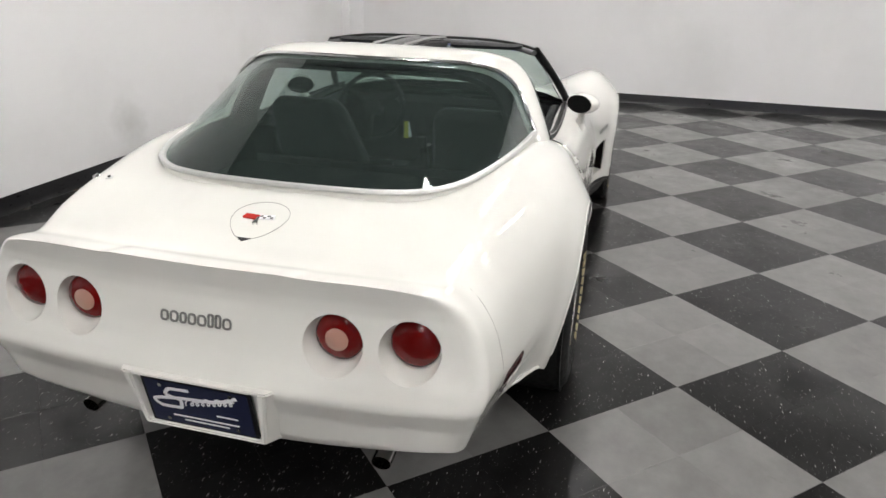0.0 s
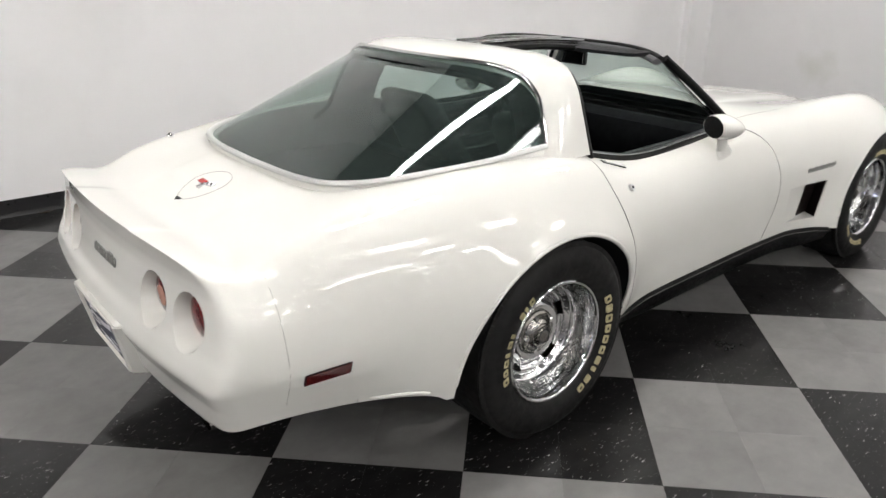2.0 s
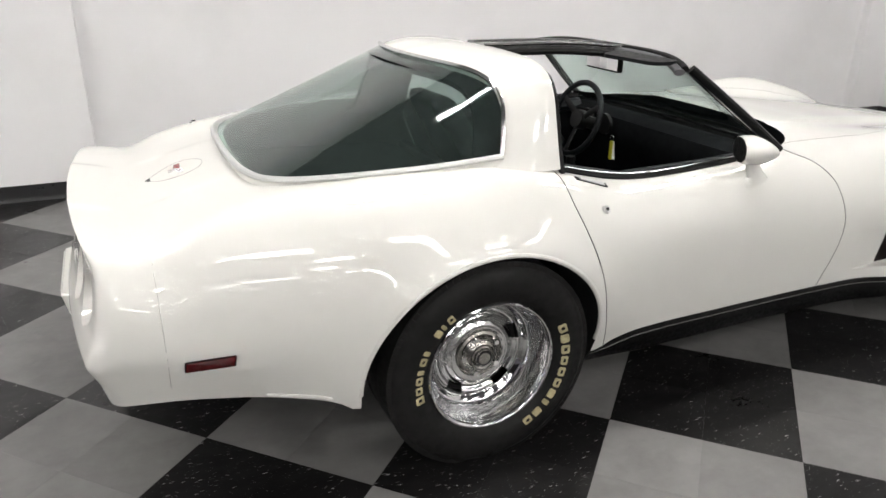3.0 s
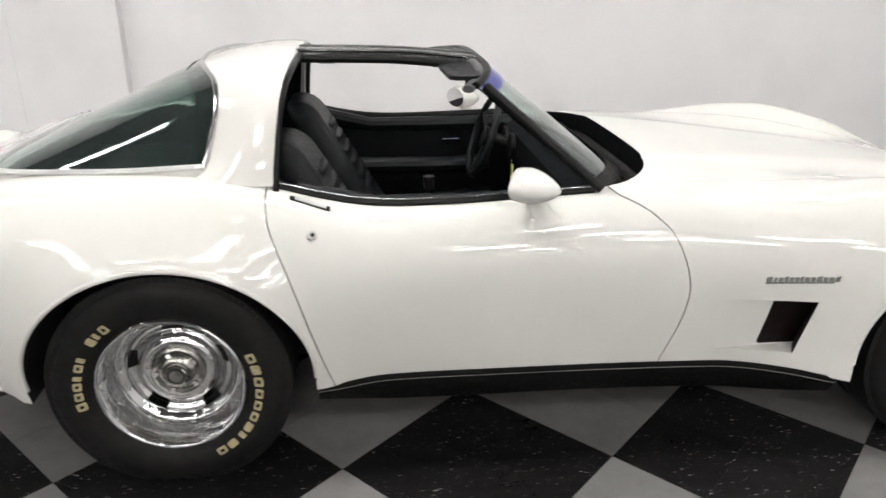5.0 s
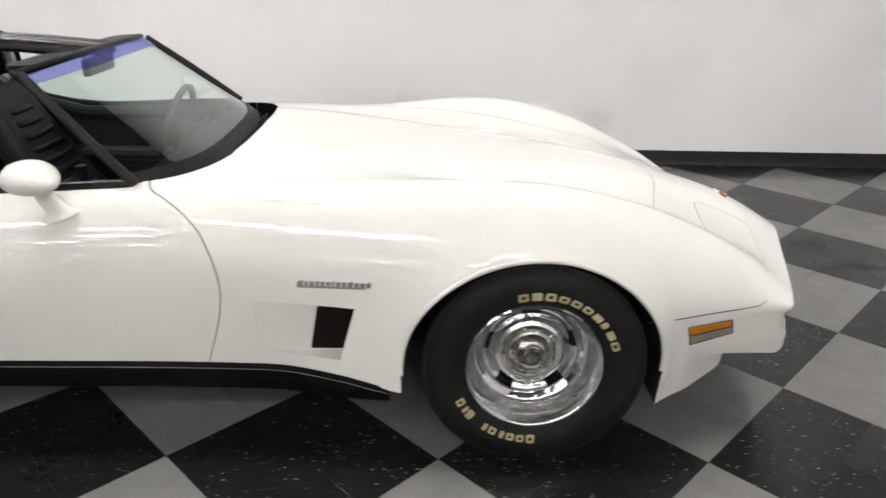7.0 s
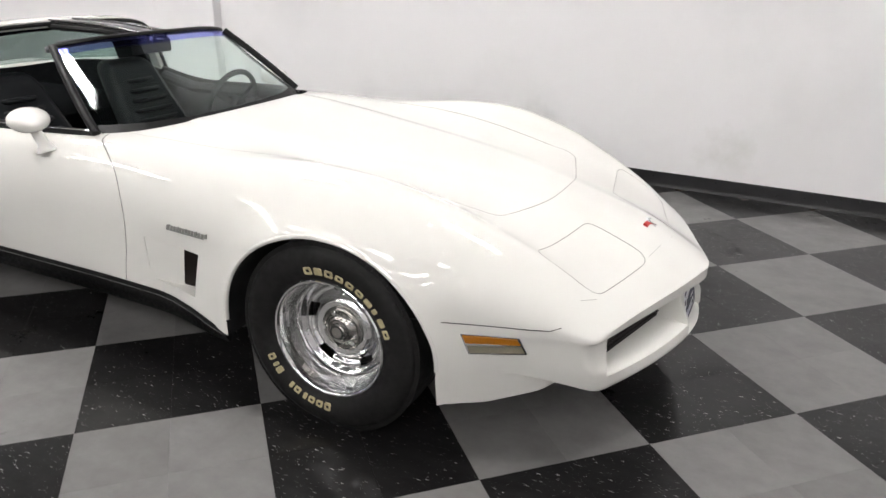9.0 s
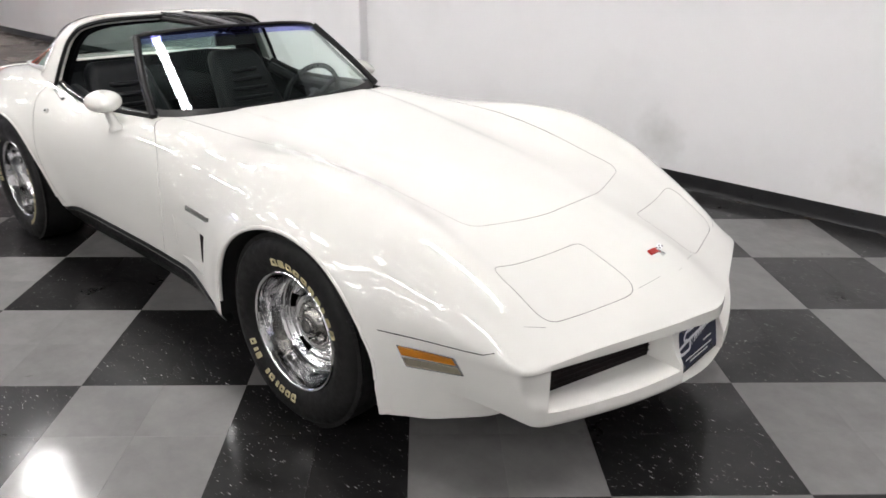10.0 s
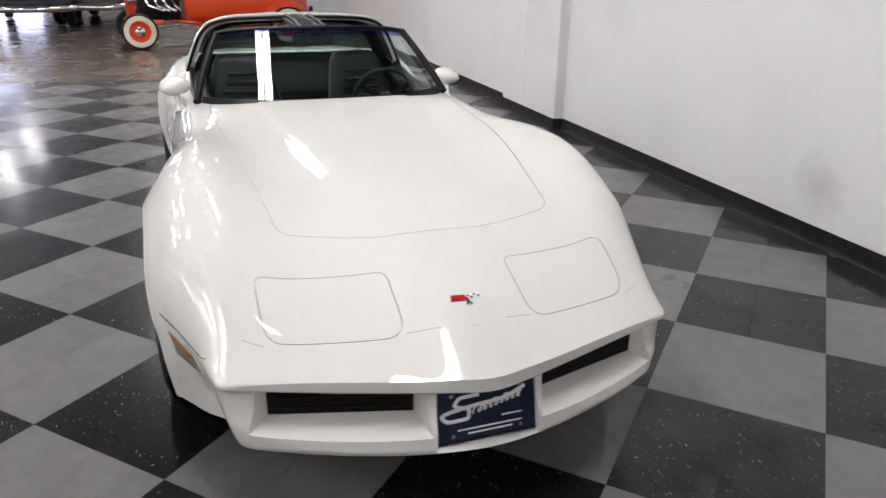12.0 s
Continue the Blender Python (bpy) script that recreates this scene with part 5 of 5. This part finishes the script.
link("wheel_rim", *tube([(.172 * math.cos(a), .172 * math.sin(a), 0) for a in np.linspace(0, 2 * math.pi, 48, endpoint=False)], .014, 10, closed=True), LEATHER, sw)
for a in (0, 120, 240):
    c, d = math.cos(radians(a + 180)), math.sin(radians(a + 180))
    link("spoke", *tube([(.03 * c, .03 * d, -.02), (.168 * c, .168 * d, 0)], .016, 8, squash=.35), TRIM, sw, "dark spoke")
link("hub", *tube([(0, 0, -.05), (0, 0, .0)], .045, 20, up=(1, 0, 0)), TRIM, sw)
link("column", *tube([(0, 0, -.03), (0, 0, -.18)], .03, 12, up=(1, 0, 0)), TRIM, sw)
tag = empty("key_tag", car, pose(-.065, .20, .66))
tag["label"] = "yellow paper tag on the ignition keys"
link("paper", *prism(rounded([(-.012, -.06), (.012, -.06), (.012, .03), (-.012, .03)], .005, 3), "x", -.001, .001), TAG, tag, smooth=False)
link("paper", *prism(rounded([(-.03, -.055), (-.008, -.055), (-.004, .03), (-.016, .03)], .004, 3), "x", .002, .004), PLATE_WHITE, tag, "white paper tag", smooth=False)
link("ring", *tube([(0, .012 * math.cos(a), .045 + .012 * math.sin(a)) for a in np.linspace(0, 2 * math.pi, 16, endpoint=False)], .0015, 6, closed=True, up=(1, 0, 0)), DULL_CHROME, tag)
for s in (-1, 1):
    d = made[4 if s < 0 else 5]
    bm = box_bm(-.78, .575, .36, .0, .615, .775, .02, 2)
    for v in bm.verts:
        v.co.y *= s
    dp = part("door_panel", bm, LINING, d, "black leather inner door panel")
    link("armrest", *tube([(-.70, s * .56, .60), (-.30, s * .555, .60), (-.10, s * .565, .61)], .035, 10), LEATHER, d, "black armrest")
    link("door_pad", *tube([(-.88, s * .60, .830), (-.65, s * .598, .780), (-.3, s * .597, .785), (.0, s * .585, .795)], .032, 10), LEATHER, d, "black padded door top")
    link("inner_handle", *tube([(-.32, s * .57, .715), (-.24, s * .57, .718)], .005, 8), DULL_CHROME, d, "chrome inner door handle")
deck = [np.array([(x, y, z) for y in np.linspace(-w, w, 9)]) for x, w, z in ((-.98, .59, .66), (-1.1, .58, .70), (-1.5, .53, .72), (-1.72, .44, .74), (-1.83, .30, .78))]
link("luggage_floor", *sheet(deck, .02, (-1.4, 0, 0)), LINING, car, "dark carpeted luggage floor")
bm = box_bm(-1.0, -.585, .32, -.955, .585, .70, .02, 2)
part("bulkhead", bm, LINING, car, "dark carpeted bulkhead behind the seats")
# chassis mass that closes the underside
bm = box_bm(-2.1, -.48, .20, 2.0, .48, .33, .03, 2)
part("underbody", bm, UNDER, car, "dark underbody")


# ---------- cars at the far end of the hall ----------
def loft(sections):
    """A closed solid through equal rings of points."""
    n = len(sections[0])
    verts = [tuple(p) for s in sections for p in s]
    faces = []
    for a in range(len(sections) - 1):
        for i in range(n):
            faces.append((a * n + i, a * n + (i + 1) % n, (a + 1) * n + (i + 1) % n, (a + 1) * n + i))
    faces += [tuple(range(n)), tuple(range((len(sections) - 1) * n, len(sections) * n))]
    return verts, faces


def ring(x, w, z0, z1, k=3.2, n=28):
    """A squarish ring across the car at x."""
    out = []
    for i in range(n):
        a = 2 * math.pi * i / n
        c, d = math.cos(a), math.sin(a)
        out.append((x, w * math.copysign(abs(c) ** (2 / k), c), (z0 + z1) / 2 + (z1 - z0) / 2 * math.copysign(abs(d) ** (2 / k), d)))
    return out


def whitewall_wheel(parent, x, y, r, s, width=.16):
    ob = empty("wheel", parent, pose(x, y, r))
    ob["label"] = "orange steel wheel with whitewall tyre and chrome cap"
    turn = lambda vs: [(a, b * s, c) for a, b, c in vs]
    h = width / 2
    v, f = lathe([(r * .62, h * .9), (r * .66, h), (r * .90, h), (r, h * .5), (r, -h * .5), (r * .9, -h), (r * .62, -h)], 48)
    tyre = link("tyre", turn(v), f, RUBBER, ob)
    v, f = lathe([(r * .60, h * .95), (r * .63, h + .004), (r * .86, h + .004), (r * .88, h * .98)], 48)
    link("whitewall", turn(v), f, WHITEWALL, tyre, "broad white sidewall")
    v, f = lathe([(0, h * .5), (r * .42, h * .55), (r * .5, h * .9), (r * .60, h * .92), (r * .62, h * .8)], 40)
    link("rim", turn(v), f, ORANGE, ob, "orange-red rim")
    v, f = lathe([(0, h * 1.25), (r * .15, h * 1.2), (r * .27, h * .95), (r * .28, h * .5)], 32)
    link("hub_cap", turn(v), f, CHROME, ob, "chrome hub cap")


rod = empty("hot_rod", None, pose(-11.0, -.15, 0, 0, 0, -83))
tagged(rod, "orange-red vintage coupe with whitewall tyres on brown concrete", "car")
# local x ahead, y to its left: the left flank faces the showroom
link("body", *loft([ring(-1.75, .42, .50, .85), ring(-1.62, .56, .42, 1.0), ring(-1.3, .64, .38, 1.12), ring(-.9, .68, .37, 1.18), ring(-.3, .68, .37, 1.18), ring(.25, .64, .38, 1.14), ring(.45, .56, .42, 1.08), ring(.5, .5, .5, 1.04)]), ORANGE, rod, "orange-red coupe body")
link("roof", *loft([ring(-1.15, .48, 1.1, 1.2), ring(-1.0, .56, 1.1, 1.55), ring(-.6, .58, 1.1, 1.64), ring(.0, .57, 1.1, 1.62), ring(.2, .54, 1.1, 1.5), ring(.34, .5, 1.1, 1.2)]), ORANGE, rod, "orange-red chopped roof")
for s in (1, -1):
    link("side_window", *prism(rounded([(-.75, 1.22), (-.05, 1.22), (-.08, 1.5), (-.7, 1.5)], .06), "y", s * .54, s * .60), GRILLE, rod, "dark side window")
link("grille_shell", *loft([ring(1.32, .24, .42, 1.0), ring(1.42, .25, .40, 1.02), ring(1.46, .20, .45, .98)]), ORANGE, rod, "orange radiator shell")
bm = box_bm(.55, -.24, .40, 1.25, .24, .86, .03, 2)
engine = part("engine", bm, GRILLE, rod, "exposed dark engine block")
for k in range(4):
    link("header_pipe", *tube([(.68 + k * .15, .22, .78), (.66 + k * .15, .33, .70), (.55 + k * .1, .36, .60)], .022, 8), DULL_CHROME, engine, "bright exhaust header")
part("valve_cover", box_bm(.62, .10, .86, 1.2, .22, .93, .02, 2), DULL_CHROME, engine, "bright valve cover")
for s in (1, -1):
    link("frame_rail", *tube([(1.5, s * .30, .42), (.5, s * .36, .40), (-1.6, s * .40, .40)], .05, 8), ORANGE, rod, "orange frame rail")
    link("lake_pipe", *tube([(.9, s * .42, .44), (.3, s * .50, .36), (.05, s * .52, .34)], .028, 8), CHROME, rod, "chrome side pipe")
    link("front_strut", *tube([(1.30, s * .70, .34), (.35, s * .40, .40)], .018, 8), CHROME, rod, "chrome radius rod")
    fender = [(-1.28 + .47 * math.cos(a), .34 + .44 * math.sin(a)) for a in np.linspace(.05, math.pi - .15, 20)]
    rr = [np.array([(x, s * y, z - d) for x, z in fender]) for y, d in ((.60, .0), (.70, -.01), (.80, .03), (.83, .10))]
    link("rear_fender", *sheet(rr, .012, (-1.28, 0, .3)), ORANGE, rod, "orange-red rounded rear fender")
    whitewall_wheel(rod, 1.33, s * .74, .30, s)
    whitewall_wheel(rod, -1.28, s * .70, .345, s, .19)
link("running_board", *prism(rounded([(-.85, .55), (.35, .55), (.35, .66), (-.85, .74)], .03), "z", .34, .38), ORANGE, rod, "orange-red sill")
link("front_axle", *tube([(1.33, -.7, .34), (1.33, 0, .30), (1.33, .7, .34)], .03, 8), CHROME, rod)
link("rear_bumper", *tube([(-1.86, -.55, .45), (-1.92, 0, .45), (-1.86, .55, .45)], .03, 10), CHROME, rod, "chrome nerf bar")
for s in (1, -1):
    v, f = tube([(-1.78, s * .45, .62), (-1.84, s * .45, .62)], .045, 14)
    link("tail_lamp", v, f, RED_LENS, rod)
    v, f = tube([(1.30, s * .36, .80), (1.44, s * .36, .80)], .09, 16, taper=[.5, 1])
    link("headlight", v, f, CHROME, rod)


def saloon(name, m, mat, label):
    """A wide fifties-to-sixties car seen nose-on."""
    ob = empty(name, None, m)
    tagged(ob, label, "car")
    link("body", *loft([ring(-2.6, .80, .45, .80), ring(-2.4, .92, .36, .92), ring(-1.4, .96, .32, .98), ring(.6, .96, .32, .98), ring(1.9, .95, .34, .95), ring(2.5, .90, .42, .88), ring(2.58, .84, .5, .82)]), mat, ob)
    link("cabin", *loft([ring(-1.7, .66, .92, 1.0), ring(-1.1, .70, .92, 1.36), ring(-.2, .70, .92, 1.42), ring(.4, .68, .92, 1.34), ring(.95, .64, .92, 1.0)]), GRILLE, ob, "dark glass cabin")
    link("roof", *loft([ring(-1.15, .66, 1.35, 1.39), ring(-.9, .68, 1.36, 1.45), ring(.1, .68, 1.36, 1.46), ring(.38, .64, 1.33, 1.38)]), mat, ob)
    for k in range(5):
        link("grille_bar", *tube([(2.55, -.70, .58 + k * .05), (2.60, 0, .58 + k * .05), (2.55, .70, .58 + k * .05)], .009, 6), CHROME, ob, "chrome grille bar")
    link("front_bumper", *tube([(2.45, -.95, .46), (2.66, -.7, .45), (2.70, 0, .45), (2.66, .7, .45), (2.45, .95, .46)], .065, 12, squash=1.1), CHROME, ob, "chrome front bumper")
    for s in (1, -1):
        v, f = tube([(2.48, s * .74, .72), (2.60, s * .74, .72)], .085, 18)
        link("headlight", v, f, PLATE_WHITE, ob)
        for x in (1.55, -1.55):
            w = empty("wheel", ob, pose(x, s * .80, .34))
            turn = lambda vs: [(a, b * s, c) for a, b, c in vs]
            v, f = lathe([(.20, .09), (.23, .10), (.31, .09), (.34, .05), (.34, -.05), (.31, -.09), (.2, -.09)], 40)
            link("tyre", turn(v), f, RUBBER, w)
            v, f = lathe([(0, .10), (.08, .095), (.12, .07), (.18, .075), (.205, .092)], 32)
            link("rim", turn(v), f, CHROME, w)
    return ob


saloon("saloon_car", pose(-16.6, -3.95, 0, 0, 0, 4), NAVY, "dark blue vintage saloon with chrome grille and bumper")
saloon("saloon_car", pose(-17.2, -2.35, 0, 0, 0, -8), MAROON, "dark maroon vintage saloon parked behind the coupe")


# ---------- the floor ----------
floor = empty("floor")
tagged(floor, "glossy black and grey checkered vinyl tile floor", "floor", kind="structure")
turned(slab("concrete_slab", (REAR_X - .6, FAR_Y - .2, -.15, FRONT_X + .2, WALL_Y + .2, -.0035), CONCRETE, floor))
tiles = empty("tile_field", floor, pose(.092, -.852, 0, 0, 0, GRID))
_t = TILE - .0002


def tile_geometry():
    h, c, d = _t / 2, .0004, .0034
    v = [(-h, -h, -d), (h, -h, -d), (h, h, -d), (-h, h, -d), (-h, -h, -c), (h, -h, -c), (h, h, -c), (-h, h, -c),
         (-h + c, -h + c, 0), (h - c, -h + c, 0), (h - c, h - c, 0), (-h + c, h - c, 0)]
    f = [(8, 9, 10, 11)] + [(4 + i, 4 + (i + 1) % 4, 8 + (i + 1) % 4, 8 + i) for i in range(4)] + [(i, (i + 1) % 4, 4 + (i + 1) % 4, 4 + i) for i in range(4)]
    return v, f


tv, tf = tile_geometry()
tile_mesh = {}
for key, mat in ((0, SPECK), (1, GREYTILE)):
    me = bpy.data.meshes.new("tile")
    me.from_pydata(tv, [], tf)
    me.materials.append(mat)
    tile_mesh[key] = me
rest = {0: ([], []), 1: ([], [])}
c_g, s_g = math.cos(radians(GRID)), math.sin(radians(GRID))
c_r, s_r = math.cos(radians(-ROOM)), math.sin(radians(-ROOM))
near = []
for i in range(-64, 64):
    for j in range(-64, 64):
        u, v = (i + .5) * TILE, (j + .5) * TILE
        x, y = .092 + c_g * u - s_g * v, -.852 + s_g * u + c_g * v
        rx, ry = c_r * x - s_r * y, s_r * x + c_r * y
        if not (-6.5 < rx < FRONT_X + .15 and FAR_Y < ry < WALL_Y + .15):
            continue
        kind = PARITY ^ ((i // 2 + j // 2) % 2)
        near.append((abs(y + 1.0) * 1.6 + max(0, abs(x) - 2.2), i, j, kind, u, v))
near.sort()
for n, (_, i, j, kind, u, v) in enumerate(near):
    lift, spin = random.uniform(-.0002, .0001), random.choice((0, 90, 180, 270))
    if n < 300:
        ob = new("tile", tile_mesh[kind])
        ob.parent = floor
        ob.matrix_basis = pose(.092, -.852, 0, 0, 0, GRID) @ pose(u, v, lift, random.uniform(-.06, .06), random.uniform(-.06, .06), spin)
    else:
        vs, fs = rest[kind]
        k = len(vs)
        vs += [(u + p[0], v + p[1], lift + p[2]) for p in tv]
        fs += [tuple(q + k for q in f) for f in tf]
for kind, mat in ((0, SPECK), (1, GREYTILE)):
    me = bpy.data.meshes.new("tiles")
    me.from_pydata(rest[kind][0], [], rest[kind][1])
    me.materials.append(mat)
    ob = new("tiles", me)
    ob.parent = floor
    ob.matrix_basis = pose(.092, -.852, 0, 0, 0, GRID)
    ob["kind"] = "stuff"
bpy.data.objects.remove(tiles)
